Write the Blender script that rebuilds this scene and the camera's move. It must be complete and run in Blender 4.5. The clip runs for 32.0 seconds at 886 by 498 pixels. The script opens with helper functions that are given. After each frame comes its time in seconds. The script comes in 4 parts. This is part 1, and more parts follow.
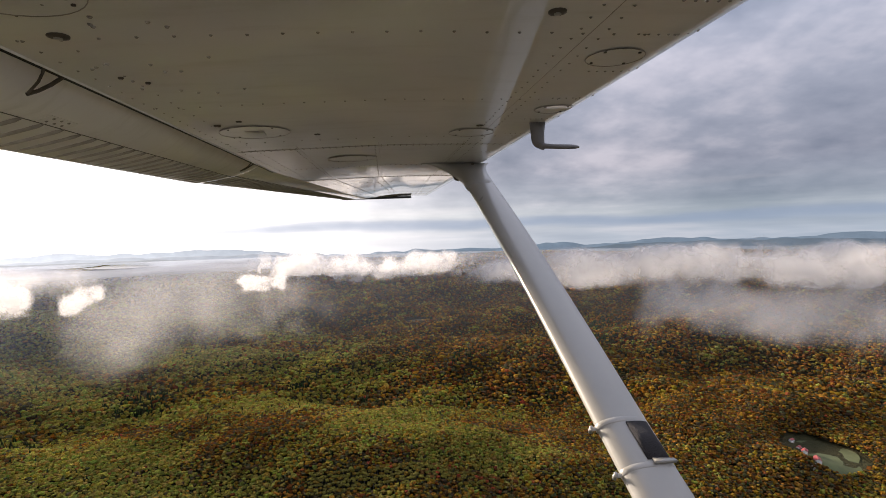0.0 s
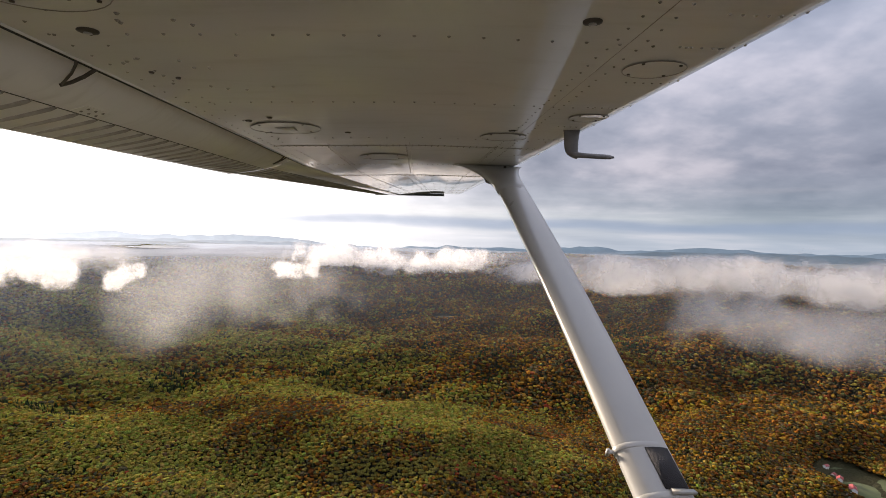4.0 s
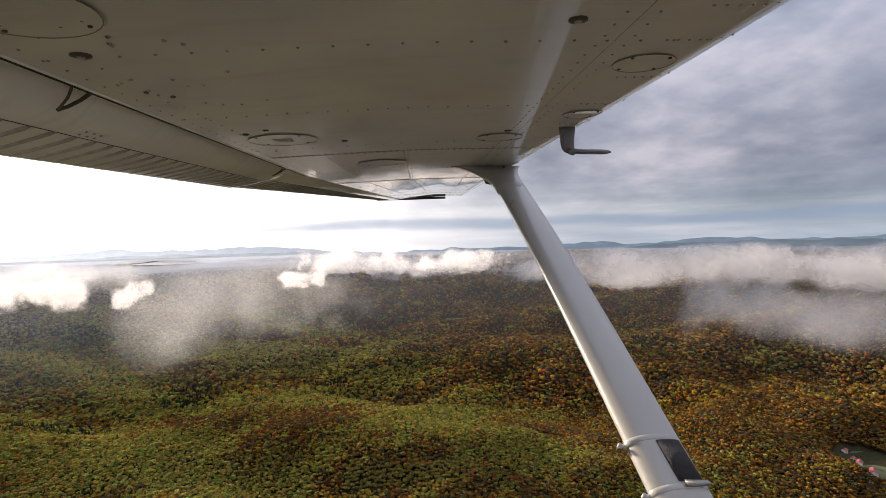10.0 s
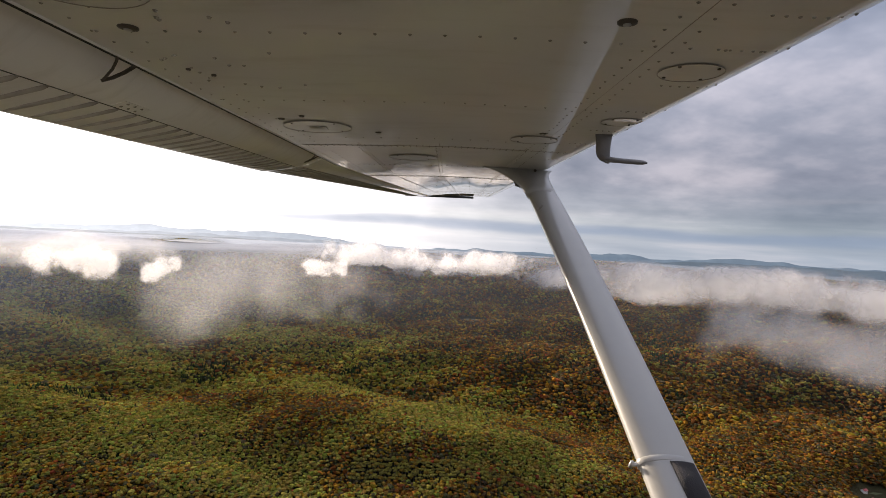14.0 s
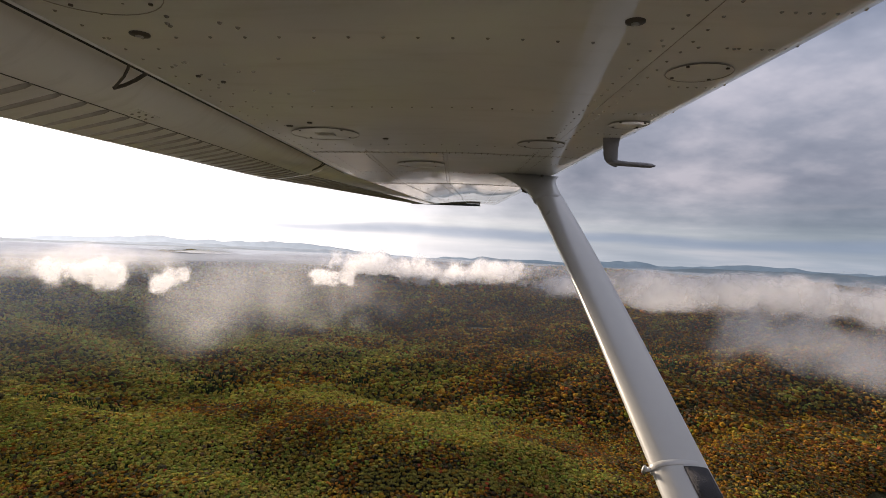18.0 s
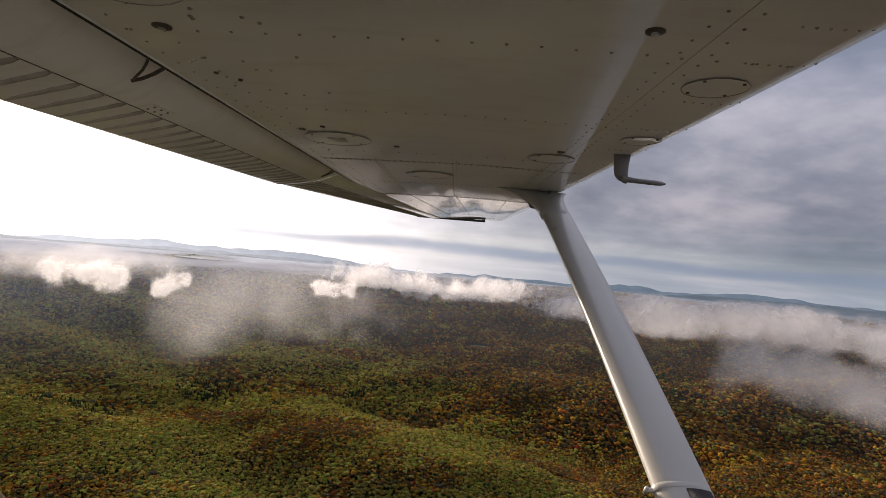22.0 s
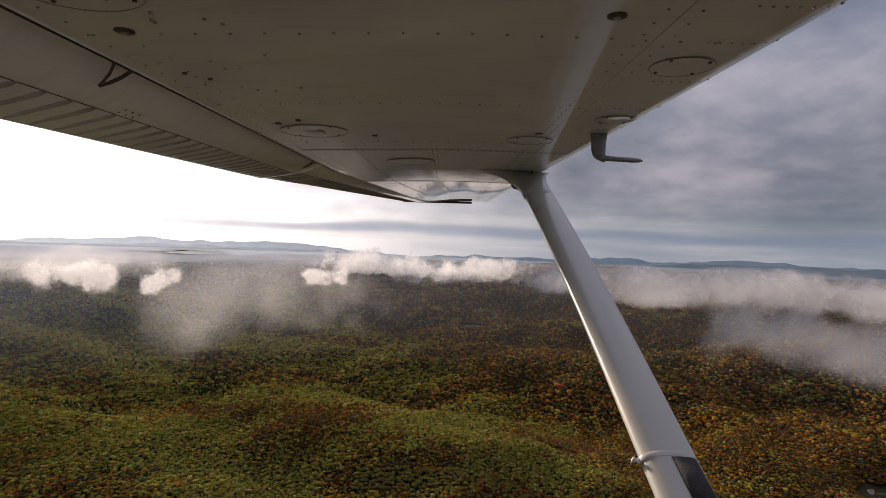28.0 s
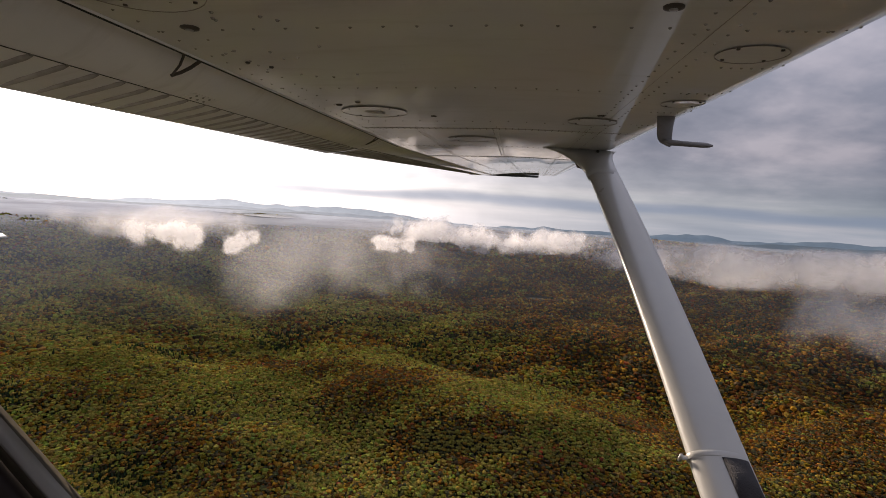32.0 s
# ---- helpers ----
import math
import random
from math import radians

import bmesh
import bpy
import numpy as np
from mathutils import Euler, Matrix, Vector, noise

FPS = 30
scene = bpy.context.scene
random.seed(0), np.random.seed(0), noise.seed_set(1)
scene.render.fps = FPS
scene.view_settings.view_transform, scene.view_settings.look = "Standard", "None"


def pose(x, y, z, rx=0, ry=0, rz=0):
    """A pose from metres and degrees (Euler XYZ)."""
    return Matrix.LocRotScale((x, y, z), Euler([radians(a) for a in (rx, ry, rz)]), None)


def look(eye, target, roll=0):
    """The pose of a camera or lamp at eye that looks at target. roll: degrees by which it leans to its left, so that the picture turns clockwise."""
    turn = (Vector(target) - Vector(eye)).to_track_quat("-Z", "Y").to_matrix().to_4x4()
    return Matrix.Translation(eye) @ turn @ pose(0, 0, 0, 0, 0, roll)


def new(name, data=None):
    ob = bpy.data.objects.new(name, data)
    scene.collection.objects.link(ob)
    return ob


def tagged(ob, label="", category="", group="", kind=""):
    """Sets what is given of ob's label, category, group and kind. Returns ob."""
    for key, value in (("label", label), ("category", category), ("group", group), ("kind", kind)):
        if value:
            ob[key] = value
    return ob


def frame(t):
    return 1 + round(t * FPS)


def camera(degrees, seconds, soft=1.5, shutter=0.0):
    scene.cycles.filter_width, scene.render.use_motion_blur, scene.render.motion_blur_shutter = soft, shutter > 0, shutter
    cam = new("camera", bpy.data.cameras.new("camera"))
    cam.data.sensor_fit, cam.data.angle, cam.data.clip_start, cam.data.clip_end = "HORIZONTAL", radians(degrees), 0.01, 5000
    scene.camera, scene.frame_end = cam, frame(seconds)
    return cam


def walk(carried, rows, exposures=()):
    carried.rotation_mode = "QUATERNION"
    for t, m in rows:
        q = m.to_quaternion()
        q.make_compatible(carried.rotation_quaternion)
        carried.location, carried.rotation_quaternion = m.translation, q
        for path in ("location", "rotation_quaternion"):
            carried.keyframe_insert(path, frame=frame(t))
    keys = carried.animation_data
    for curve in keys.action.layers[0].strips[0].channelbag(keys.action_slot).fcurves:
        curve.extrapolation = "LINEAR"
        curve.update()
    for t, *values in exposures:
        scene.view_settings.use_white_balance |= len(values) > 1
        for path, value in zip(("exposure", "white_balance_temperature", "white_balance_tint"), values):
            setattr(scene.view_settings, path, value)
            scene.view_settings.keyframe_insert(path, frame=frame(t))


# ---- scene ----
FLY = 350.0  # height of the eye over the valley floor
cam = camera(80.0, 32.0, soft=0.8)
scene.cycles.transparent_max_bounces = 24
ROWS = [(0, -0.031, -0.030, -0.016, 88.81, 1.49, -4.96), (0.5, -0.024, -0.012, -0.011, 91.37, -4.05, -3.31), (1, -0.018, -0.005, -0.003, 89.60, -4.09, -2.02), (1.5, -0.012, -0.003, 0.001, 89.49, -3.29, -1.08), (2, -0.016, 0.000, 0.000, 90.36, -4.61, -1.09), (2.5, -0.015, -0.001, 0.005, 90.07, -3.41, -1.26), (3, -0.009, 0.000, 0.012, 89.27, -2.46, -0.58), (3.5, -0.007, -0.002, 0.013, 88.77, -2.42, -1.43), (4, -0.006, -0.005, 0.008, 88.49, -1.70, -1.43), (4.5, -0.008, -0.009, 0.004, 88.88, -1.03, -1.75), (6.5, 0.000, -0.012, -0.013, 89.49, 0.31, -1.08), (7, -0.004, -0.015, -0.013, 90.05, 0.11, -2.24), (7.5, -0.001, -0.015, -0.001, 89.21, 0.48, -2.05), (8, -0.002, -0.017, 0.006, 88.87, 0.31, -2.08), (8.5, 0.002, -0.011, 0.007, 89.58, -0.88, -0.91), (9, -0.001, -0.007, 0.007, 89.59, -1.06, -0.34), (9.5, -0.000, -0.011, 0.006, 89.26, 0.33, -0.94), (10, 0.003, -0.010, 0.010, 88.74, 1.22, -0.98), (10.5, 0.004, -0.009, 0.012, 88.66, 0.93, -0.88), (11, 0.003, -0.013, 0.011, 88.89, 1.35, -1.04), (11.5, 0.002, -0.014, 0.005, 89.08, 1.73, -1.05), (12, 0.003, -0.013, -0.000, 89.63, 0.60, -0.89), (12.5, -0.002, -0.009, -0.001, 89.51, 0.15, -0.69), (13, 0.000, -0.005, 0.004, 88.97, 0.13, 0.02), (13.5, 0.001, -0.000, 0.006, 88.78, -2.97, 1.48), (14, 0.000, 0.001, 0.006, 88.61, -3.39, 1.68), (14.5, 0.002, 0.000, 0.004, 88.67, -3.44, 1.75), (15, -0.000, -0.003, 0.003, 88.81, -2.25, 0.98), (15.5, 0.003, -0.004, 0.002, 88.62, -1.36, 0.99), (17.5, -0.005, 0.003, -0.004, 89.53, -3.53, 2.49), (18, -0.004, 0.002, -0.005, 89.52, -2.89, 2.39), (18.5, -0.004, 0.002, -0.008, 89.61, -2.52, 2.39), (19, -0.002, 0.003, -0.011, 89.59, -3.64, 2.76), (19.5, -0.001, 0.003, -0.013, 89.49, -4.35, 2.92), (20, -0.003, 0.003, -0.016, 89.76, -5.08, 2.73), (20.5, -0.005, 0.005, -0.019, 89.88, -5.99, 2.47), (21, -0.010, 0.003, -0.018, 89.81, -5.18, 1.77), (21.5, -0.005, 0.007, -0.022, 90.45, -7.10, 2.12), (22, -0.014, 0.007, -0.026, 91.24, -5.32, 2.68), (22.5, -0.005, 0.010, -0.031, 90.57, -5.06, 3.47), (23, -0.007, 0.007, -0.028, 90.87, -5.01, 2.81), (23.5, -0.007, 0.006, -0.029, 90.41, -3.41, 2.39), (24, -0.004, 0.007, -0.033, 90.64, -4.12, 2.70), (24.5, -0.004, 0.003, -0.034, 90.49, -3.57, 2.54), (25, 0.000, 0.002, -0.030, 90.25, -2.65, 2.53), (25.5, -0.001, -0.001, -0.026, 89.66, -2.01, 2.07), (27.5, 0.002, -0.003, -0.014, 89.75, -2.90, 1.63), (28, 0.005, -0.004, -0.011, 89.37, -2.33, 1.61), (28.5, 0.004, -0.005, -0.010, 89.41, -2.15, 1.45), (29, 0.004, -0.001, -0.002, 89.73, -2.86, 1.98), (29.5, 0.002, 0.002, 0.005, 89.25, -2.51, 1.89), (30, 0.003, 0.002, 0.010, 88.33, -2.51, 1.86), (30.5, 0.007, 0.002, 0.015, 87.25, -2.32, 2.51), (31, 0.008, 0.003, 0.021, 86.63, -4.13, 3.23), (31.5, 0.010, 0.008, 0.031, 85.49, -4.99, 4.24), (32, 0.043, -0.010, 0.028, 85.70, -4.00, 8.95)]
walk(cam, [(t, pose(x, y, FLY + z, rx, ry, rz)) for t, x, y, z, rx, ry, rz in ROWS],
     exposures=[(0, 1.32, 6600, 17), (3, 1.35, 6600, 17), (5, 1.4, 6600, 17), (10, 1.30, 6600, 17), (15, 1.22, 6600, 17), (20, 1.05, 6650, 18), (25, 0.80, 6700, 20), (30, 0.66, 6700, 20), (32, 0.85, 6700, 20)])

# ---------------------------------------------------------------- sky and sun
SUN_AZ, SUN_EL = 46.0, 16.0     # degrees to the port quarter of the view axis, degrees up
SUN_DIR = Vector((-math.sin(radians(SUN_AZ)) * math.cos(radians(SUN_EL)),
                  math.cos(radians(SUN_AZ)) * math.cos(radians(SUN_EL)), math.sin(radians(SUN_EL))))
sun = new("sun", bpy.data.lights.new("sun", "SUN"))
sun.data.energy, sun.data.angle, sun.data.color = 4.4, radians(8), (1.0, 0.88, 0.70)
sun.matrix_world = look((0, 0, 900), Vector((0, 0, 900)) - SUN_DIR)


class Nodes:
    """A short way to write node trees."""

    def __init__(self, tree):
        self.tree = tree
        tree.nodes.clear()

    def add(self, kind, ins=None, **props):
        n = self.tree.nodes.new(kind)
        for k, v in props.items():
            setattr(n, k, v)
        for k, v in (ins or {}).items():
            if isinstance(v, bpy.types.NodeSocket):
                self.tree.links.new(v, n.inputs[k])
            else:
                n.inputs[k].default_value = v
        return n

    def math(self, op, a, b=0.0, c=0.0, clamp=False):
        return self.add("ShaderNodeMath", {0: a, 1: b, 2: c}, operation=op, use_clamp=clamp).outputs[0]

    def ramp(self, fac, stops):
        n = self.add("ShaderNodeValToRGB", {0: fac})
        e = n.color_ramp.elements
        while len(e) < len(stops):
            e.new(0.5)
        for el, (p, c) in zip(e, stops):
            el.position, el.color = p, (c if len(c) == 4 else (*c, 1))
        return n.outputs[0]

    def mix(self, fac, a, b, blend="MIX"):
        n = self.add("ShaderNodeMix", data_type="RGBA", blend_type=blend)
        for k, v in ((0, fac), (6, a), (7, b)):
            if isinstance(v, bpy.types.NodeSocket):
                self.tree.links.new(v, n.inputs[k])
            else:
                n.inputs[k].default_value = v if k == 0 else (*v, 1)
        return n.outputs[2]

    def noise(self, vec, scale, detail=4, rough=0.55):
        return self.add("ShaderNodeTexNoise", {"Vector": vec, "Scale": scale, "Detail": detail, "Roughness": rough}).outputs[0]


world = bpy.data.worlds.new("sky")
scene.world = world
world.use_nodes = True
N = Nodes(world.node_tree)
co = N.add("ShaderNodeTexCoord").outputs["Generated"]
sep = N.add("ShaderNodeSeparateXYZ", {0: co})
dx, dy, dz = sep.outputs
clear = N.add("ShaderNodeTexSky", sky_type="NISHITA", sun_disc=False, sun_elevation=radians(SUN_EL),
              sun_rotation=radians(-SUN_AZ)).outputs[0]
clear = N.mix(1.0, clear, (0.10, 0.10, 0.10), "MULTIPLY")
up = N.math("MAXIMUM", dz, 0.0)
flat = N.math("ADD", up, 0.30)
deck = N.add("ShaderNodeCombineXYZ", {0: N.math("DIVIDE", dx, flat), 1: N.math("DIVIDE", dy, flat), 2: 0.0}).outputs[0]
big = N.noise(deck, 1.5, 5, 0.52)
fine = N.noise(deck, 3.4, 5, 0.55)
lump = N.math("ADD", N.math("MULTIPLY", big, 0.68), N.math("MULTIPLY", fine, 0.32))
cloud_col = N.ramp(lump, [(0.36, (0.062, 0.076, 0.101)), (0.50, (0.108, 0.121, 0.147)), (0.63, (0.188, 0.191, 0.212))])
# the deck is thinner overhead and lets more daylight through
overhead = N.math("MULTIPLY_ADD", N.math("POWER", up, 1.5), 3.4, 1.0)
cloud_col = N.mix(1.0, cloud_col, N.add("ShaderNodeCombineColor", {0: overhead, 1: overhead, 2: overhead}).outputs[0], "MULTIPLY")
# thin gap under the deck, towards the horizon
gap = N.ramp(up, [(0.0, (1, 1, 1)), (0.03, (0.8, 0.8, 0.8)), (0.06, (0.3, 0.3, 0.3)), (0.12, (0, 0, 0))])
streak = N.noise(N.add("ShaderNodeMapping", {0: co, 3: (1.6, 1.6, 20.0)}).outputs[0], 1.6, 4, 0.55)
low_col = N.ramp(streak, [(0.38, (0.105, 0.142, 0.182)), (0.52, (0.150, 0.186, 0.222)), (0.68, (0.250, 0.265, 0.288))])
low_col = N.mix(0.18, low_col, clear, "ADD")
# a long bluish layer of cloud lies just over the hills
edge_n = N.noise(N.add("ShaderNodeMapping", {0: co, 3: (2.2, 2.2, 9.0)}).outputs[0], 1.3, 3, 0.5)
layer = N.math("MULTIPLY_ADD", edge_n, 0.030, N.math("ADD", up, -0.015))
layer = N.ramp(layer, [(0.0, (0.30, 0.30, 0.30)), (0.013, (0.35, 0.35, 0.35)), (0.021, (0.9, 0.9, 0.9)), (0.030, (0.9, 0.9, 0.9)), (0.038, (0.03, 0.03, 0.03)), (0.06, (0, 0, 0))])
low_col = N.mix(layer, low_col, (0.125, 0.165, 0.215))
sky_col = N.mix(gap, cloud_col, low_col)
# the veiled sun and its glow through thin cloud
dot = N.add("ShaderNodeVectorMath", {0: co, 1: tuple(SUN_DIR)}, operation="DOT_PRODUCT").outputs["Value"]
dot = N.math("MAXIMUM", dot, 0.0)
wide = N.math("MULTIPLY", N.math("POWER", dot, 4.6), 1.25)
mid = N.math("MULTIPLY", N.math("POWER", dot, 30.0), 1.9)
core = N.math("MULTIPLY", N.math("POWER", dot, 220.0), 5.0)
lowness = N.math("SUBTRACT", 1.0, N.math("MULTIPLY", up, 2.2), clamp=True)
glow = N.math("MULTIPLY", N.math("ADD", N.math("ADD", wide, mid), core), N.math("POWER", lowness, 1.6))
ragged = N.math("MULTIPLY_ADD", lump, 1.6, 0.2)
glow = N.math("MULTIPLY", glow, ragged)
glow = N.math("MULTIPLY", glow, N.math("MULTIPLY_ADD", layer, -0.62, 1.0))
glow_col = N.mix(1.0, N.add("ShaderNodeCombineColor", {0: glow, 1: glow, 2: glow}).outputs[0], (1.0, 0.965, 0.91), "MULTIPLY")
total = N.mix(1.0, sky_col, glow_col, "ADD")
bg = N.add("ShaderNodeBackground", {0: total, 1: 1.0})
N.add("ShaderNodeOutputWorld", {0: bg.outputs[0]})


# ---------------------------------------------------------------- materials
def material(name):
    m = bpy.data.materials.new(name)
    m.use_nodes = True
    return m, Nodes(m.node_tree)


def simple(name, colour, rough, metal=0.0, vary=0.12, scale=30.0, bump=0.0, coat=0.0, spec=0.5):
    """A surface with its colour broken by grain at two scales."""
    m, n = material(name)
    c = n.add("ShaderNodeTexCoord").outputs["Object"]
    a = n.noise(c, scale, 5)
    b = n.noise(c, scale * 0.13, 3)
    k = n.math("ADD", n.math("MULTIPLY", a, 0.5), n.math("MULTIPLY", b, 0.5))
    dark = tuple(v * (1 - vary) for v in colour)
    light = tuple(min(1, v * (1 + vary)) for v in colour)
    col = n.ramp(k, [(0.35, dark), (0.65, light)])
    ins = {"Base Color": col, "Metallic": metal, "Coat Weight": coat, "Coat Roughness": 0.08, "Specular IOR Level": spec,
           "Roughness": n.math("MULTIPLY_ADD", a, 0.12, rough - 0.06)}
    if bump:
        ins["Normal"] = n.add("ShaderNodeBump", {"Height": a, "Strength": bump, "Distance": 0.01}).outputs[0]
    p = n.add("ShaderNodeBsdfPrincipled", ins)
    n.add("ShaderNodeOutputMaterial", {0: p.outputs[0]})
    return m


def wing_paint_material(name, tone):
    m, n = material(name)
    c = n.add("ShaderNodeTexCoord").outputs["Object"]
    big_n = n.noise(c, 2.3, 4)
    grime = n.noise(n.add("ShaderNodeMapping", {0: c, 3: (3.0, 14.0, 3.0)}).outputs[0], 1.6, 6, 0.62)
    fine_n = n.noise(c, 60.0, 3)
    base = n.ramp(big_n, [(0.3, (0.71 * tone, 0.68 * tone, 0.63 * tone)), (0.7, (0.80 * tone, 0.782 * tone, 0.735 * tone))])
    base = n.mix(n.ramp(grime, [(0.52, (0, 0, 0)), (0.78, (0.40, 0.40, 0.40))]), base, (0.58, 0.54, 0.46))
    wob = n.noise(c, 3.2, 2)
    b1 = n.add("ShaderNodeBump", {"Height": wob, "Strength": 0.05, "Distance": 0.006}).outputs[0]
    b2 = n.add("ShaderNodeBump", {"Height": fine_n, "Strength": 0.02, "Distance": 0.002, "Normal": b1}).outputs[0]
    p = n.add("ShaderNodeBsdfPrincipled", {"Base Color": base, "Normal": b2, "Coat Weight": 0.9, "Coat Roughness": 0.012,
              "Roughness": n.math("MULTIPLY_ADD", grime, 0.25, 0.55), "Specular IOR Level": 0.05})
    n.add("ShaderNodeOutputMaterial", {0: p.outputs[0]})
    return m


def leaf_material():
    """Foliage; each tree carries its own hue in the attribute leaf."""
    m, n = material("foliage")
    att = n.add("ShaderNodeAttribute", attribute_name="leaf").outputs[0]
    pos = n.add("ShaderNodeNewGeometry").outputs["Position"]
    g = n.noise(pos, 0.55, 4, 0.7)
    tint = n.ramp(g, [(0.32, (0.35, 0.35, 0.35)), (0.68, (1.65, 1.65, 1.65))])
    col = n.mix(1.0, att, tint, "MULTIPLY")
    bump = n.add("ShaderNodeBump", {"Height": g, "Strength": 0.6, "Distance": 1.2}).outputs[0]
    d = n.add("ShaderNodeBsdfDiffuse", {"Color": col, "Normal": bump}).outputs[0]
    t = n.add("ShaderNodeBsdfTranslucent", {"Color": col, "Normal": bump}).outputs[0]
    mixs = n.add("ShaderNodeMixShader", {0: 0.48, 1: d, 2: t}).outputs[0]
    n.add("ShaderNodeOutputMaterial", {0: mixs})
    return m


def ground_material():
    m, n = material("forest_floor")
    pos = n.add("ShaderNodeNewGeometry").outputs["Position"]
    a = n.noise(pos, 0.012, 5)
    b = n.noise(pos, 0.15, 5, 0.65)
    col = n.ramp(a, [(0.35, (0.030, 0.032, 0.014)), (0.65, (0.055, 0.040, 0.018))])
    col = n.mix(b, col, (0.024, 0.026, 0.012))
    bump = n.add("ShaderNodeBump", {"Height": b, "Strength": 1.0, "Distance": 4.0}).outputs[0]
    p = n.add("ShaderNodeBsdfPrincipled", {"Base Color": col, "Roughness": 0.95, "Specular IOR Level": 0.1, "Normal": bump})
    n.add("ShaderNodeOutputMaterial", {0: p.outputs[0]})
    return m


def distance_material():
    """Blue hills of the far distance, a glowing backdrop with haze in its colour."""
    m, n = material("painted_haze_hills")
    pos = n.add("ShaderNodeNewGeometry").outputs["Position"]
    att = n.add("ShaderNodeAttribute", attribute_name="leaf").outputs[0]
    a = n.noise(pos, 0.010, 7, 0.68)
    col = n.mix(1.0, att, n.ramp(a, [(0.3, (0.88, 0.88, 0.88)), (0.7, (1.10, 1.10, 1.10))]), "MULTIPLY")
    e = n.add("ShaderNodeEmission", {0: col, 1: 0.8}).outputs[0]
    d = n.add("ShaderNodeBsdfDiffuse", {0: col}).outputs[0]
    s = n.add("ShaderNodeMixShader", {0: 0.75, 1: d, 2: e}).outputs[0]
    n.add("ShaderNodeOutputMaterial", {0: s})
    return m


def cloud_material(name, scale, dense, tone, bite=2.4, rise=1.5):
    """Mist: bright droplets where the noise is thick, clear air between, with soft torn edges."""
    m, n = material(name)
    pos = n.add("ShaderNodeNewGeometry").outputs["Position"]
    warp = n.add("ShaderNodeTexNoise", {"Vector": pos, "Scale": scale * 0.9, "Detail": 2})
    shift = n.add("ShaderNodeVectorMath", {0: warp.outputs[1], 1: (0.5 / scale, 0.5 / scale, 0.35 / scale)}, operation="MULTIPLY").outputs[0]
    q = n.add("ShaderNodeVectorMath", {0: pos, 1: shift}, operation="ADD").outputs[0]
    fall = n.add("ShaderNodeAttribute", attribute_name="fall").outputs["Fac"]
    a = n.noise(q, scale, 4.5, 0.56)
    b = n.noise(q, scale * 0.37, 3, 0.5)
    k = n.math("ADD", n.math("MULTIPLY_ADD", a, bite, -0.5 * bite), n.math("MULTIPLY_ADD", b, 0.8 * bite, -0.4 * bite))
    k = n.math("ADD", k, n.math("MULTIPLY_ADD", fall, rise, -0.62))
    k = n.add("ShaderNodeMapRange", {0: k, 1: 0.0, 2: 1.15, 3: 0.0, 4: dense}, interpolation_type="SMOOTHSTEP").outputs[0]
    alpha = n.math("MULTIPLY", k, n.math("MULTIPLY", fall, 2.5, clamp=True))
    white = (tone, tone * 0.985, tone * 0.98, 1)
    lumps = n.add("ShaderNodeBump", {"Height": n.noise(q, scale, 2.0, 0.5), "Strength": 0.5, "Distance": 0.25 / scale}).outputs[0]
    d = n.add("ShaderNodeBsdfDiffuse", {0: white, "Normal": lumps}).outputs[0]
    t = n.add("ShaderNodeBsdfTranslucent", {0: white, "Normal": lumps}).outputs[0]
    body = n.add("ShaderNodeMixShader", {0: 0.5, 1: d, 2: t}).outputs[0]
    clear_air = n.add("ShaderNodeBsdfTransparent").outputs[0]
    s = n.add("ShaderNodeMixShader", {0: alpha, 1: clear_air, 2: body}).outputs[0]
    n.add("ShaderNodeOutputMaterial", {0: s})
    return m


PAINT = wing_paint_material("wing_paint", 1.0)
# the wing's own paint, brightened for the light that flap and aileron catch
LIT_PAINT = wing_paint_material("lit_wing_paint", 1.2)
STRUT_PAINT = simple("strut_paint", (0.345, 0.335, 0.31), 0.30, vary=0.05, scale=9, coat=0.3)
TRIM_PAINT = simple("dark_paint", (0.035, 0.035, 0.04), 0.45, vary=0.2, scale=12)
GRIP = simple("grip_tape", (0.022, 0.020, 0.022), 0.85, vary=0.3, scale=300, bump=0.6)
METAL = simple("dull_metal", (0.42, 0.41, 0.39), 0.42, metal=0.9, vary=0.2, scale=40)
PITOT_PAINT = simple("pitot_paint", (0.16, 0.15, 0.145), 0.4, vary=0.2, scale=40)
GRIME = simple("oily_metal", (0.085, 0.07, 0.055), 0.55, metal=0.3, vary=0.4, scale=80)
RIM = simple("cover_rim", (0.30, 0.27, 0.23), 0.5, vary=0.3, scale=60)
# brown darker than the white ribs: their shaded side put into the colour
BEAD_SHADE = simple("bead_shade", (0.36, 0.33, 0.28), 0.55, vary=0.3, scale=40)
RIVET = simple("rivet_head", (0.40, 0.37, 0.32), 0.25, metal=0.35, vary=0.3, scale=50, coat=0.4)
SEAL = simple("dark_seam", (0.07, 0.06, 0.05), 0.7, vary=0.3, scale=60)
FRAME_TRIM = simple("window_trim", (0.085, 0.072, 0.052), 0.5, vary=0.15, scale=60, bump=0.1)
EDGE_HIGHLIGHT = simple("edge_highlight", (0.94, 0.93, 0.90), 0.25, vary=0.06, scale=20, coat=0.5)
RUBBER_AND_SHADE = simple("rubber_and_gap_shade", (0.02, 0.02, 0.02), 0.7, vary=0.3, scale=80)
DARK_TRIM = simple("maroon_trim", (0.030, 0.019, 0.017), 0.5, vary=0.2, scale=50, bump=0.1)
LEAF = leaf_material()
BARK = simple("bark", (0.10, 0.085, 0.07), 0.9, vary=0.3, scale=3)
SOIL = ground_material()
FAR = distance_material()


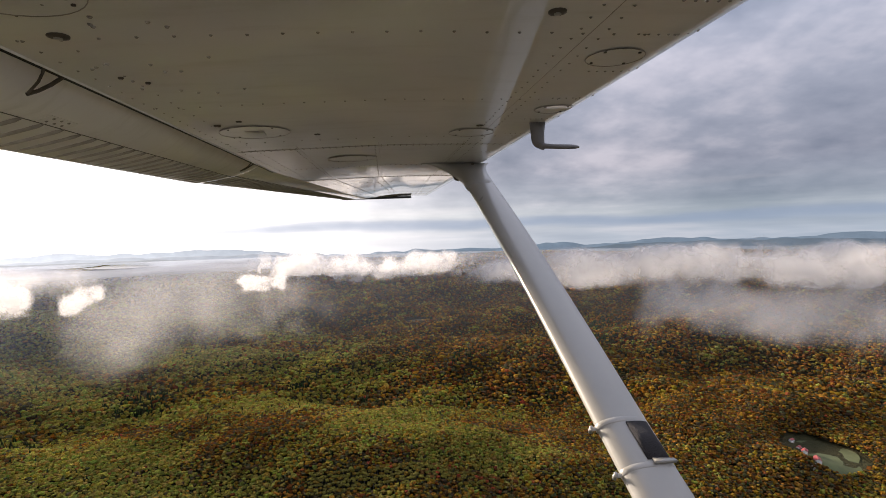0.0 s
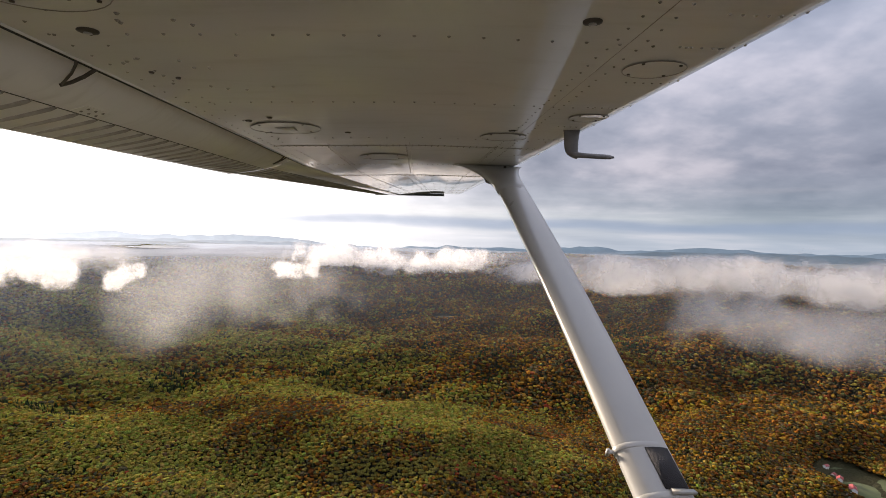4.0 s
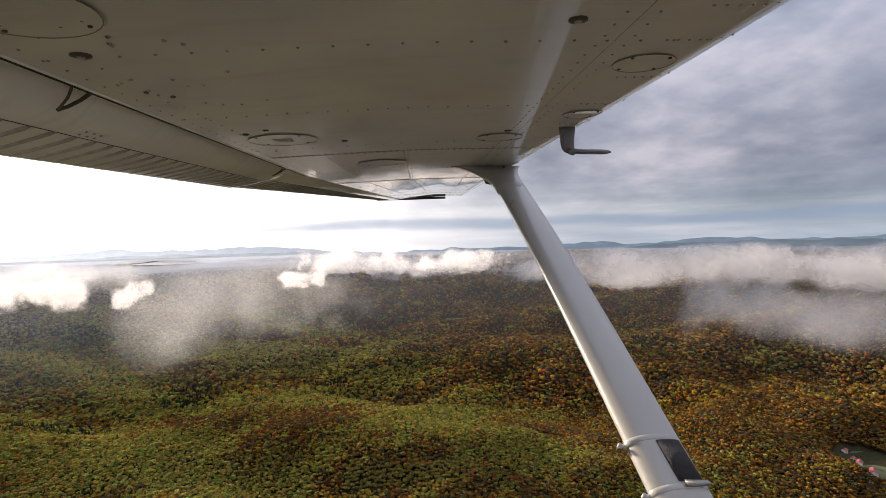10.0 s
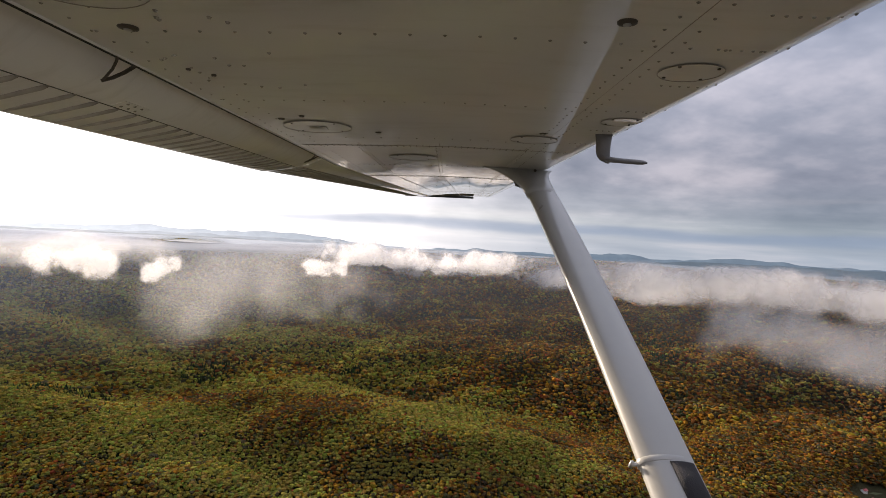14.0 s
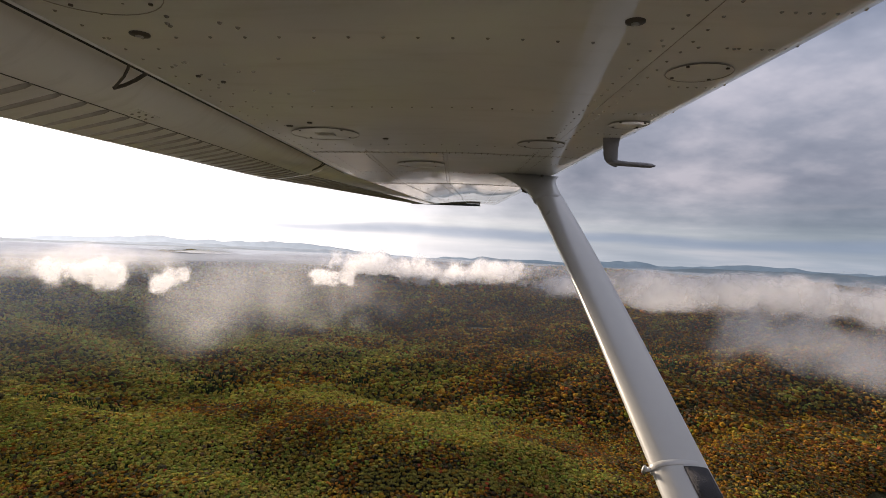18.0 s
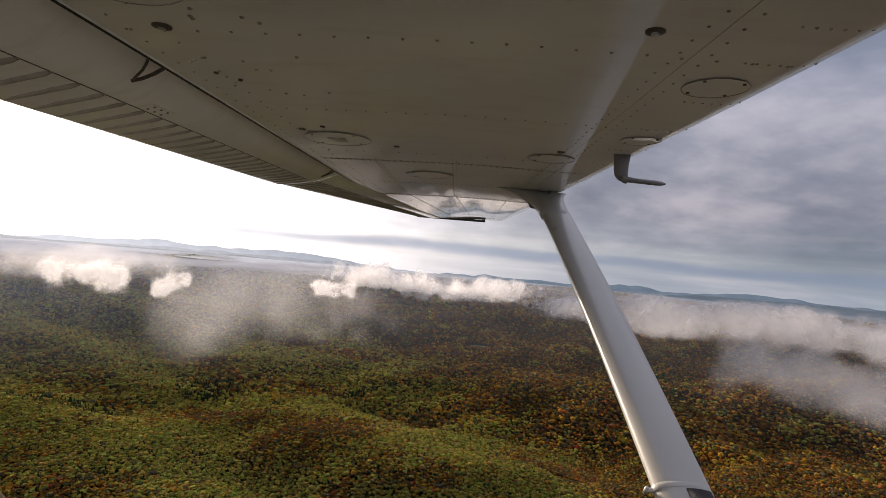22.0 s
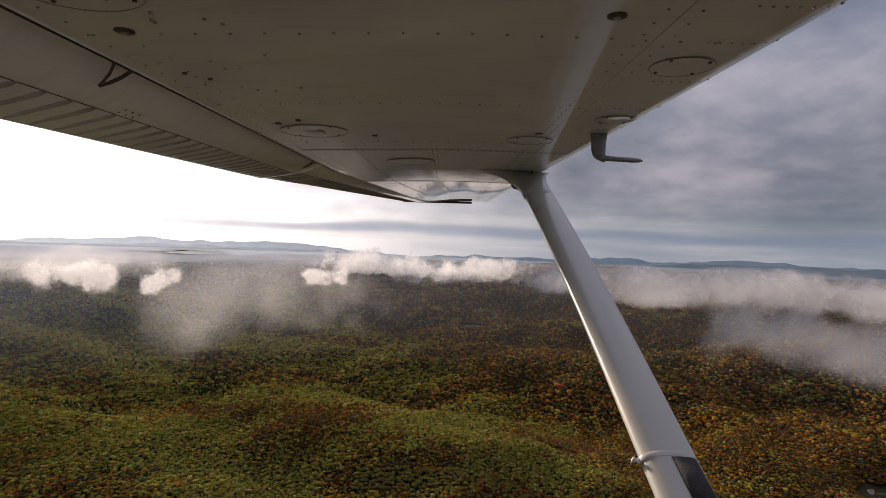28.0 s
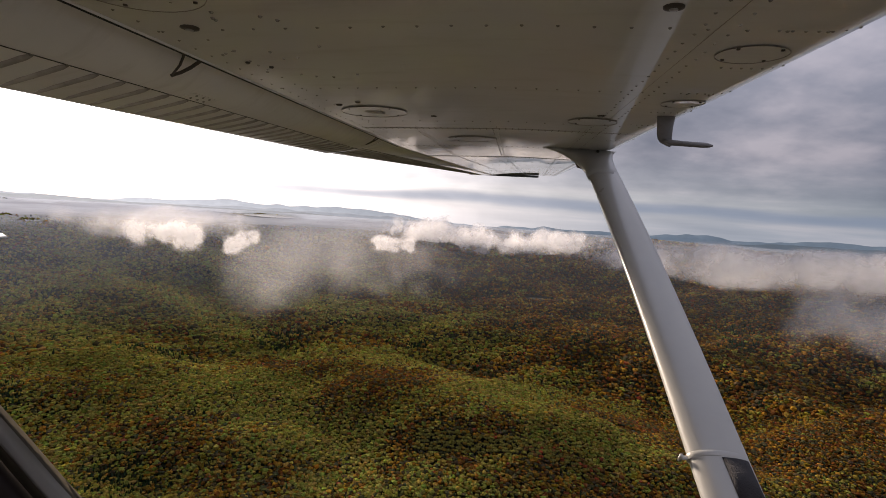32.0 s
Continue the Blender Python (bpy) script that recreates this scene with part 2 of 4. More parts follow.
# ---------------------------------------------------------------- building helpers
def mesh_from(name, verts, faces, mat, smooth=True):
    me = bpy.data.meshes.new(name)
    me.from_pydata([tuple(v) for v in verts], [], [tuple(f) for f in faces])
    me.materials.append(mat)
    if smooth:
        me.polygons.foreach_set("use_smooth", [True] * len(me.polygons))
    me.update()
    return me


def part(name, bm, mat, parent, label=""):
    me = bpy.data.meshes.new(name)
    bmesh.ops.recalc_face_normals(bm, faces=bm.faces)
    bm.to_mesh(me)
    bm.free()
    me.materials.append(mat)
    ob = new(name, me)
    ob.parent = parent
    if label:
        tagged(ob, label)
    return ob


def smooth(bm, on=True):
    for f in bm.faces:
        f.smooth = on
    return bm


def loft(rings, closed=True, caps=True):
    """A skin through rings of equal length."""
    bm = bmesh.new()
    vs = [[bm.verts.new(p) for p in r] for r in rings]
    n = len(rings[0])
    for a, b in zip(vs, vs[1:]):
        for i in range(n if closed else n - 1):
            j = (i + 1) % n
            bm.faces.new((a[i], a[j], b[j], b[i]))
    if caps and closed:
        bm.faces.new(vs[0][::-1])
        bm.faces.new(vs[-1])
    return smooth(bm)


def tube(points, radius, sides=10, flat=1.0, taper=None):
    """A round or flattened bar along points."""
    pts = [Vector(p) for p in points]
    rings = []
    for i, p in enumerate(pts):
        way = (pts[min(i + 1, len(pts) - 1)] - pts[max(i - 1, 0)]).normalized()
        side = way.cross(Vector((0, 0, 1)) if abs(way.z) < 0.9 else Vector((1, 0, 0))).normalized()
        other = way.cross(side)
        r = radius * (taper[i] if taper else 1)
        rings.append([p + side * math.cos(a) * r + other * math.sin(a) * r * flat
                      for a in [2 * math.pi * k / sides for k in range(sides)]])
    return loft(rings)


def box(size, centre=(0, 0, 0), bevel=0.0):
    bm = bmesh.new()
    bmesh.ops.create_cube(bm, size=1)
    for v in bm.verts:
        v.co = Vector((v.co.x * size[0] + centre[0], v.co.y * size[1] + centre[1], v.co.z * size[2] + centre[2]))
    if bevel:
        bmesh.ops.bevel(bm, geom=bm.edges[:], offset=bevel, segments=2, affect="EDGES")
    return bm


# ---------------------------------------------------------------- the land

def waves(size, count, seed):
    g = np.random.default_rng(seed)
    ang, ph = g.uniform(0, 2 * np.pi, count), g.uniform(0, 2 * np.pi, count)
    k = 2 * np.pi / (size * g.uniform(0.7, 1.5, count))
    return k * np.cos(ang), k * np.sin(ang), ph


W_A, W_B, W_C, W_D = waves(1500, 7, 1), waves(520, 9, 2), waves(170, 9, 3), waves(290, 8, 4)
W_HUE, W_PATCH, W_FINE = waves(700, 8, 11), waves(230, 10, 12), waves(60, 10, 13)


def wave_sum(x, y, w):
    out = np.zeros_like(np.asarray(x, float))
    for kx, ky, p in zip(*w):
        out += np.sin(kx * x + ky * y + p)
    return out / math.sqrt(len(w[0]))


def step01(a, b, x):
    t = np.clip((x - a) / (b - a), 0, 1)
    return t * t * (3 - 2 * t)


LAKE = (-1762, 3535, 185, 330, 26.5)


def lake_reach(x, y):
    """Distance from the lake's middle, 1 near its shore."""
    cx, cy, a, b, turn = LAKE
    c, s = math.cos(radians(turn)), math.sin(radians(turn))
    u, v = (x - cx) * c + (y - cy) * s, -(x - cx) * s + (y - cy) * c
    return np.hypot(u / a, v / b) / 1.14


def height(x, y):
    """The land's height over the valley floor."""
    x, y = np.asarray(x, float), np.asarray(y, float)
    r = np.hypot(x, y)
    z = 20 * wave_sum(x, y, W_A) + 27 * wave_sum(x, y, W_B) + 8.0 * wave_sum(x, y, W_C) + 6.5 * wave_sum(x, y, W_D)
    z = z + 50 * np.exp(-(((x + 1500) / 950) ** 2 + ((y - 2700) / 520) ** 2))
    z = z + 45 * np.exp(-(((x + 350) / 900) ** 2 + ((y - 3350) / 360) ** 2))
    z = 62 * np.tanh(z / 62) * step01(-1400, 300, y)
    z = z * (1 - 0.5 * step01(2200, 3600, r)) + (150 * step01(1200, 2700, r) + 40 * step01(2900, 4200, r)) * step01(0, 900, y)
    across = x * math.cos(radians(26.5)) + y * math.sin(radians(26.5))
    z = z - 60 * np.exp(-(across / 340) ** 2) * step01(2300, 2900, r) * (1 - step01(3420, 3640, r)) * (x < 0)
    shore = np.exp(-lake_reach(x, y) ** 6)
    return z * (1 - shore) + 214 * shore


def land(name, xs, ys, mat, zf):
    X, Y = np.meshgrid(xs, ys)
    Z = zf(X, Y)
    nx, ny = len(xs), len(ys)
    idx = np.arange(nx * ny).reshape(ny, nx)
    f = np.stack([idx[:-1, :-1], idx[:-1, 1:], idx[1:, 1:], idx[1:, :-1]], -1).reshape(-1, 4)
    return new(name, mesh_from(name, np.stack([X, Y, Z], -1).reshape(-1, 3), f, mat))


ground = tagged(land("ground", np.arange(-4700, 4701, 40), np.arange(-1500, 4701, 40), SOIL, height),
                "rolling forest floor in brown and dull green", "ground", kind="structure")


def far_ridge(name, r, base, top, seed, tall, haze_left, haze_right):
    """One ridge of the distance with haze painted into its colour, bent round the horizon."""
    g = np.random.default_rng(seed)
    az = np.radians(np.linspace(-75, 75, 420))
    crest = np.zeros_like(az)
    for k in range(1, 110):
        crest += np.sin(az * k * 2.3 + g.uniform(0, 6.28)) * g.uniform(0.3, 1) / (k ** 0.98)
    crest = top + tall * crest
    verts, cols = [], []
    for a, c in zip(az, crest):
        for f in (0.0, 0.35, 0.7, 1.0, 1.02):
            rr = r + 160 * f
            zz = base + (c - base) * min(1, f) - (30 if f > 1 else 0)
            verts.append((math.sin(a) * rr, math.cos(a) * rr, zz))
            # painted haze: paler to the left, by the sun, and towards the foot
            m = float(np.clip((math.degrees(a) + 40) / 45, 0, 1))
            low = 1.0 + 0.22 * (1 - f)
            cols.append([(haze_left[i] * (1 - m) + haze_right[i] * m) * low for i in range(3)] + [1])
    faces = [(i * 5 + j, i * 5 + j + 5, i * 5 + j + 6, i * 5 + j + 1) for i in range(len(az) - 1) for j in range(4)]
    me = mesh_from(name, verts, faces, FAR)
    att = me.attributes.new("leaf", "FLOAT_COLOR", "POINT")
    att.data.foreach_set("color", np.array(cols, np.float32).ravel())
    return tagged(new(name, me), "wooded hills on the horizon with blue haze painted on", "hills", kind="structure")


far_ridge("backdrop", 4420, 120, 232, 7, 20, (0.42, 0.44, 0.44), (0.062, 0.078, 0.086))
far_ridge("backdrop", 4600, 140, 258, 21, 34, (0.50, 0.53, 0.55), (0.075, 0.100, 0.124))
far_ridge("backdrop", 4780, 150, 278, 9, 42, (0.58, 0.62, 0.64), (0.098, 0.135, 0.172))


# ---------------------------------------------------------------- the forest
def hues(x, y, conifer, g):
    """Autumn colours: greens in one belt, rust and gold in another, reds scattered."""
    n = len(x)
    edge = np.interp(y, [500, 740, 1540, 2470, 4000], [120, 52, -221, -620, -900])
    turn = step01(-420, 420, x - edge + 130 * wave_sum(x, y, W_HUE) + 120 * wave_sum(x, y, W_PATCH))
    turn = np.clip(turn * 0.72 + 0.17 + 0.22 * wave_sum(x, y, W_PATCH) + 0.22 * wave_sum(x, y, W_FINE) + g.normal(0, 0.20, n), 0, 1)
    # besides leaf hue, greens carry hazy light and warm tones cloud shade
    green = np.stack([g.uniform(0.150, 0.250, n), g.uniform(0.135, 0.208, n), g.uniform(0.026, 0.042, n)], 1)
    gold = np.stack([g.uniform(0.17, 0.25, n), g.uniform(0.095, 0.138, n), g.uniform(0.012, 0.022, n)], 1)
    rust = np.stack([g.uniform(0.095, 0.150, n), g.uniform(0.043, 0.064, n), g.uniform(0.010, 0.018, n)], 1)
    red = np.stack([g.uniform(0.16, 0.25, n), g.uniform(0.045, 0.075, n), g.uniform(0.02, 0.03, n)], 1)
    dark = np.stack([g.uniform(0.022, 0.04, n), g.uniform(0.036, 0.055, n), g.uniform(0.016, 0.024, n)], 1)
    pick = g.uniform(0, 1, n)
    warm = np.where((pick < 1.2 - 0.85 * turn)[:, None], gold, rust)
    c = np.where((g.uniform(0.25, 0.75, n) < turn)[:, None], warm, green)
    # duller crowns mixed into the warm belt, darkened for the cloud shade there
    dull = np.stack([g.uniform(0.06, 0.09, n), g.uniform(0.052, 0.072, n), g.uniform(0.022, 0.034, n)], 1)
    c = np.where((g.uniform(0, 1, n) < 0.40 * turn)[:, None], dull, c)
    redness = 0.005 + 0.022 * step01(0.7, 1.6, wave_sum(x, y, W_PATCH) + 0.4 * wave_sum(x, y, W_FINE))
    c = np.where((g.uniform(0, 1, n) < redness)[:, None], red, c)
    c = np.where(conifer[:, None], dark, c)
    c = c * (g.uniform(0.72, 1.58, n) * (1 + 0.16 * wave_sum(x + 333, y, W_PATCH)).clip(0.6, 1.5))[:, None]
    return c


def ico(level):
    bm = bmesh.new()
    bmesh.ops.create_icosphere(bm, subdivisions=level, radius=1)
    v = np.array([p.co[:] for p in bm.verts])
    f = np.array([[q.index for q in p.verts] for p in bm.faces])
    bm.free()
    return v, f


def crown_shapes(lumps, count, seed, below=-0.62):
    """Broad crowns: a ragged heap of leafy clumps with hollows between them."""
    g = np.random.default_rng(seed)
    v, f = ico(1)
    f = f[v[f][:, :, 2].mean(1) > below]
    out = []
    for _ in range(count):
        vv = []
        for k in range(lumps):
            if lumps == 1:
                c, r = np.zeros(3), 1.0
            elif k == 0:
                c, r = np.array([0, 0, 0.12]), 0.70
            else:
                a = 2 * math.pi * (k + g.uniform(-0.3, 0.3)) / (lumps - 1)
                d = g.uniform(0.45, 0.68)
                c, r = np.array([math.cos(a) * d, math.sin(a) * d, g.uniform(-0.25, 0.28)]), g.uniform(0.40, 0.56)
            vv.append(v * r * g.uniform(0.62, 1.28, (len(v), 1)) * np.array([1, 1, 0.85]) + c)
        out.append(np.concatenate(vv))
    faces = np.concatenate([f + k * len(v) for k in range(lumps)])
    return out, faces


def cone_shapes(count, seed, sides=7):
    g = np.random.default_rng(seed)
    out = []
    rings = [(-0.9, 0.62), (-0.35, 0.50), (-0.30, 0.62), (0.25, 0.34), (0.30, 0.42)]
    for _ in range(count):
        v = [(0, 0, 1.35)]
        for z, r in rings:
            for k in range(sides):
                a = 2 * math.pi * (k + g.uniform(-0.2, 0.2)) / sides
                rr = r * g.uniform(0.75, 1.2)
                v.append((math.cos(a) * rr, math.sin(a) * rr, z))
        out.append(np.array(v))
    f = []
    for lay in range(4):
        for k in range(sides):
            a, b = 1 + lay * sides + k, 1 + lay * sides + (k + 1) % sides
            f += [(a, b, b + sides), (a, b + sides, a + sides)]
    f += [(0, 1 + 4 * sides + k, 1 + 4 * sides + (k + 1) % sides) for k in range(sides)]
    return out, np.array(f)


SINGLE = (-128, 132, 694, 722)    # a stretch of near wood whose trees stand as things of their own
CLEAR = [(655, 770, 52, 60, 20), (-425, 1030, 44, 28, 20), (185, 905, 34, 14, 0), (-143, 1595, 95, 15, 4), (60, 1800, 45, 14, -8), (-1750, 2560, 190, 24, 6), (-1762, 3535, 190, 345, 26.5)]   # clearings: x, y, half width, half depth, turn in degrees


def clear_of(x, y):
    keep = np.ones(len(x), bool)
    for cx, cy, a, b, turn in CLEAR:
        c, s = math.cos(radians(turn)), math.sin(radians(turn))
        u, v = (x - cx) * c + (y - cy) * s, -(x - cx) * s + (y - cy) * c
        wob = 1 + 0.12 * wave_sum(x, y, W_FINE)
        keep &= (np.abs(u / a) ** 2.6 + np.abs(v / b) ** 2.6) > wob
    return keep


def scatter(r0, r1, spacing, seed, half=56):
    """Tree places in a fan of land ahead, on a jittered grid."""
    g = np.random.default_rng(seed)
    xs = np.arange(-r1, r1, spacing)
    ys = np.arange(0, r1, spacing)
    X, Y = [a.ravel() for a in np.meshgrid(xs, ys)]
    X = X + g.uniform(-0.48, 0.48, len(X)) * spacing
    Y = Y + g.uniform(-0.48, 0.48, len(Y)) * spacing
    r, az = np.hypot(X, Y), np.degrees(np.arctan2(X, Y))
    ok = (r >= r0) & (r < r1) & (np.abs(az) < half) & clear_of(X, Y)
    ok &= ~((X > SINGLE[0]) & (X < SINGLE[1]) & (Y > SINGLE[2]) & (Y < SINGLE[3]))
    return X[ok], Y[ok], g


def forest(name, label, places, g, size, shapes, cones, conifer_share):
    """One sheet of woodland as a single mesh of separate crowns."""
    x, y = places
    n = len(x)
    conifer = g.uniform(0, 1, n) < conifer_share * (0.25 + 6.0 * step01(0.9, 1.5, wave_sum(x + 900, y, W_PATCH)))
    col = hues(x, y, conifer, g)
    s = np.clip(np.exp(g.normal(0, 0.26, n)), 0.55, 1.6) * size
    tall = g.uniform(0.75, 1.05, n)
    z = height(x, y) + 8 + g.uniform(-0.55, 0.55, n) * size
    turn = g.uniform(0, 2 * np.pi, n)
    V, F, C, base = [], [], [], 0
    for use_cone, (forms, faces) in ((False, shapes), (True, cones)):
        kind = g.integers(0, len(forms), n)
        for k, form in enumerate(forms):
            m = (conifer == use_cone) & (kind == k)
            cnt = int(m.sum())
            if not cnt:
                continue
            c, sn = np.cos(turn[m])[:, None], np.sin(turn[m])[:, None]
            sc = (s[m] * (0.8 if use_cone else 1))[:, None]
            vx = (form[:, 0] * c - form[:, 1] * sn) * sc + x[m][:, None]
            vy = (form[:, 0] * sn + form[:, 1] * c) * sc + y[m][:, None]
            vz = form[:, 2] * sc * (tall[m][:, None] * (1.45 if use_cone else 1)) + z[m][:, None]
            nv = len(form)
            V.append(np.stack([vx, vy, vz], -1).reshape(-1, 3))
            F.append((faces[None] + (np.arange(cnt) * nv)[:, None, None] + base).reshape(-1, 3))
            C.append(np.repeat(col[m], nv, 0))
            base += cnt * nv
    V, F, C = np.concatenate(V), np.concatenate(F), np.concatenate(C)
    me = bpy.data.meshes.new(name)
    me.vertices.add(len(V))
    me.vertices.foreach_set("co", V.astype(np.float32).ravel())
    me.loops.add(F.size)
    me.loops.foreach_set("vertex_index", F.astype(np.int32).ravel())
    me.polygons.add(len(F))
    me.polygons.foreach_set("loop_start", np.arange(0, F.size, 3, dtype=np.int32))
    me.polygons.foreach_set("use_smooth", np.zeros(len(F), bool))
    me.update(calc_edges=True)
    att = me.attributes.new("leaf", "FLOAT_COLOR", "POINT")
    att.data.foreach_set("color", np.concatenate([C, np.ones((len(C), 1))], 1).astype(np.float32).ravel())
    me.materials.append(LEAF)
    return tagged(new(name, me), label, "forest", kind="stuff")


CONES = cone_shapes(5, 31)
NEAR_CROWNS, MID_CROWNS, FAR_CROWNS = crown_shapes(1, 24, 41, -0.3), crown_shapes(1, 12, 42, -0.3), crown_shapes(1, 8, 43, -0.3)
x, y, g = scatter(560, 1150, 3.5, 51)
forest("near_forest", "dense autumn forest of green, gold and rust crowns", (x, y), g, 2.75, NEAR_CROWNS, CONES, 0.07)
x, y, g = scatter(1150, 2400, 6.6, 52)
forest("middle_forest", "autumn forest rolling over low hills", (x, y), g, 4.4, MID_CROWNS, CONES, 0.07)
x, y, g = scatter(2400, 4400, 15.0, 53)
forest("distant_forest", "distant autumn forest below the hills", (x, y), g, 10.2, FAR_CROWNS, CONES, 0.07)


def tree_stock():
    """Trees with a tapered trunk, limbs and a clumped crown, in several autumn hues."""
    g = np.random.default_rng(77)
    forms, faces = crown_shapes(12, 8, 71)
    trunk = bmesh.new()
    for pts, r in (([(0, 0, -11), (0.1, 0, -6), (0, 0.1, 0)], 0.32), ([(0, 0, -5), (1.6, 0.4, -1.5)], 0.12), ([(0, 0, -5.5), (-1.5, 0.8, -1.6)], 0.12), ([(0, 0, -4.5), (0.3, -1.7, -1)], 0.11)):
        piece = tube(pts, r, 6, 1.0, [1, 0.7, 0.35] if len(pts) == 3 else [1, 0.4])
        me_ = bpy.data.meshes.new("limb")
        piece.to_mesh(me_)
        piece.free()
        trunk.from_mesh(me_)
    trunk_me = bpy.data.meshes.new("trunk")
    trunk.to_mesh(trunk_me)
    trunk.free()
    trunk_me.materials.append(BARK)
    shades = (("green", (0.155, 0.135, 0.028)), ("olive", (0.135, 0.115, 0.030)), ("golden", (0.18, 0.115, 0.022)), ("rust-brown", (0.13, 0.066, 0.022)), ("red", (0.25, 0.06, 0.025)))
    stock = []
    for k in range(20):
        word, c = shades[k % 5]
        v = forms[k % 8] * 3.3
        me = mesh_from("crown", v, faces, LEAF)
        col = np.concatenate([np.tile(np.array(c) * g.uniform(0.85, 1.2), (len(v), 1)), np.ones((len(v), 1))], 1)
        me.attributes.new("leaf", "FLOAT_COLOR", "POINT").data.foreach_set("color", col.astype(np.float32).ravel())
        stock.append((word, me))
    return stock, trunk_me


def plant_trees():
    stock, trunk_me = tree_stock()
    g = np.random.default_rng(78)
    for gx in np.arange(SINGLE[0], SINGLE[1], 5.2):
        for gy in np.arange(SINGLE[2], SINGLE[3], 5.2):
            px, py = gx + g.uniform(0.4, 4.8), gy + g.uniform(0.4, 4.8)
            warm = px - 80 + 60 * g.normal() > 0
            k = int(g.choice([2, 3, 3, 1, 4] if warm else [0, 0, 1, 1, 2])) + 5 * int(g.integers(0, 4))
            m = pose(px, py, float(height(px, py)) + 10 + g.uniform(-1, 1), 0, 0, g.uniform(0, 360)) @ Matrix.Diagonal((*[g.uniform(0.85, 1.15)] * 2, g.uniform(0.8, 1.0), 1))
            word, me = stock[k]
            t_ = tagged(new("tree"), word + " broad-leaved autumn tree in dense forest", "tree", group="trees of the near wood")
            t_.matrix_world = m
            for nm, data in (("trunk", trunk_me), ("crown", me)):
                ob = new(nm, data)
                ob.parent = t_


plant_trees()

# ---------------------------------------------------------------- clouds
def sheet_mesh(name, V, F, A, mat):
    me = mesh_from(name, V, F, mat)
    att = me.attributes.new("fall", "FLOAT", "POINT")
    att.data.foreach_set("value", np.array(A, np.float32))
    return me


def cloud(label, centre, wide, tall, deep, layers, mat, seed, lobes=12):
    """A bank of mist: heaped lobes in sheets from back to front, thick in the middle and thin at the rim."""
    g = np.random.default_rng(seed)
    nu, nv = 56, 22
    top = tagged(new("cloud"), label, "cloud", group="low morning clouds")
    az = math.degrees(math.atan2(centre[0], centre[1]))
    top.matrix_world = pose(*centre, 0, 0, -az)
    F = [(j * (nu + 1) + i, j * (nu + 1) + i + 1, (j + 1) * (nu + 1) + i + 1, (j + 1) * (nu + 1) + i) for j in range(nv) for i in range(nu)]
    la = np.linspace(-0.74, 0.74, lobes) + g.uniform(-0.6, 0.6, lobes) / lobes
    lb = g.uniform(-0.34, 0.26, lobes)
    ra = g.uniform(1.6, 3.0, lobes) / lobes
    rb = g.uniform(0.32, 0.55, lobes)
    lw = g.uniform(0.40, 0.9, lobes)
    A_, B_ = [q.ravel() for q in np.meshgrid(np.linspace(-1, 1, nu + 1), np.linspace(-1, 1, nv + 1))]
    guard = step01(0, 0.5, 1 - np.abs(A_)) * step01(0, 0.5, 1 - np.abs(B_))
    for k in range(layers):
        f = (k + 0.5) / layers * 2 - 1
        ph = g.uniform(0, 6.28, 2)
        fall = np.ones_like(A_)
        for n_ in range(lobes):
            ja, jb = g.normal(0, 0.22 / lobes), g.normal(0, 0.07)
            d2 = ((A_ - la[n_] - ja) / ra[n_]) ** 2 + ((B_ - lb[n_] - jb) / rb[n_]) ** 2
            fall *= 1 - lw[n_] * np.exp(-d2)
        fall = (1 - fall) * guard
        depth = f * deep + 0.14 * deep * (np.sin(A_ * 4 + ph[0]) + np.sin(B_ * 3 + ph[1])) + deep * 0.5 * B_ ** 2 - 0.35 * deep * fall
        V = np.stack([A_ * wide, depth, B_ * tall], 1)
        kept = [q for q in F if max(fall[list(q)]) > 0.03]
        ob = new("billow", sheet_mesh("billow", V, kept, fall, mat))
        ob.parent = top
    return top


def haze_sheet(label):
    """A sheet that paints haze over the canopy, thicker over the far woods and towards the low sun."""
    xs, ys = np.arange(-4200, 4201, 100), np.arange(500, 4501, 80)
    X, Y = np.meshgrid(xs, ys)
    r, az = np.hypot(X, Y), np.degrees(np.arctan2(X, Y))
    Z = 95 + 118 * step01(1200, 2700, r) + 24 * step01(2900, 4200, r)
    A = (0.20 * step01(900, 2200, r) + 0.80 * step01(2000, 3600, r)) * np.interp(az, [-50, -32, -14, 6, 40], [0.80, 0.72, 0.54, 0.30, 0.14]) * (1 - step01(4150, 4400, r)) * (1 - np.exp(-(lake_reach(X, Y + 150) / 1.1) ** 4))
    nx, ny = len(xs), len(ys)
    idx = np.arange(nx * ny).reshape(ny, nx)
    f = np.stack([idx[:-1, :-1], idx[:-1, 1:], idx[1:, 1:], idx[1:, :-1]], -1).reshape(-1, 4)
    return tagged(new("mist", sheet_mesh("mist", np.stack([X, Y, Z], -1).reshape(-1, 3), f, A.ravel(), HAZE)), label, "mist", kind="stuff")


def haze_material():
    m, n = material("air_haze")
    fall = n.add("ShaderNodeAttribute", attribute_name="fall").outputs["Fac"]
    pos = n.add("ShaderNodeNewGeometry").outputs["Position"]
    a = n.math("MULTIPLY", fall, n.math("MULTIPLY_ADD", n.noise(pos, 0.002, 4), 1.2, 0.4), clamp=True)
    # flat pale colour painted as hazy air, thinned by the attribute fall
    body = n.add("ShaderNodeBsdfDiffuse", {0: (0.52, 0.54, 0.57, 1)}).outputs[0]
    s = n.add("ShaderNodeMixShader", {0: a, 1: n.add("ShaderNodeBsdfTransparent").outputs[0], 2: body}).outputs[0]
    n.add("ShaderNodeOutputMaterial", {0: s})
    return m


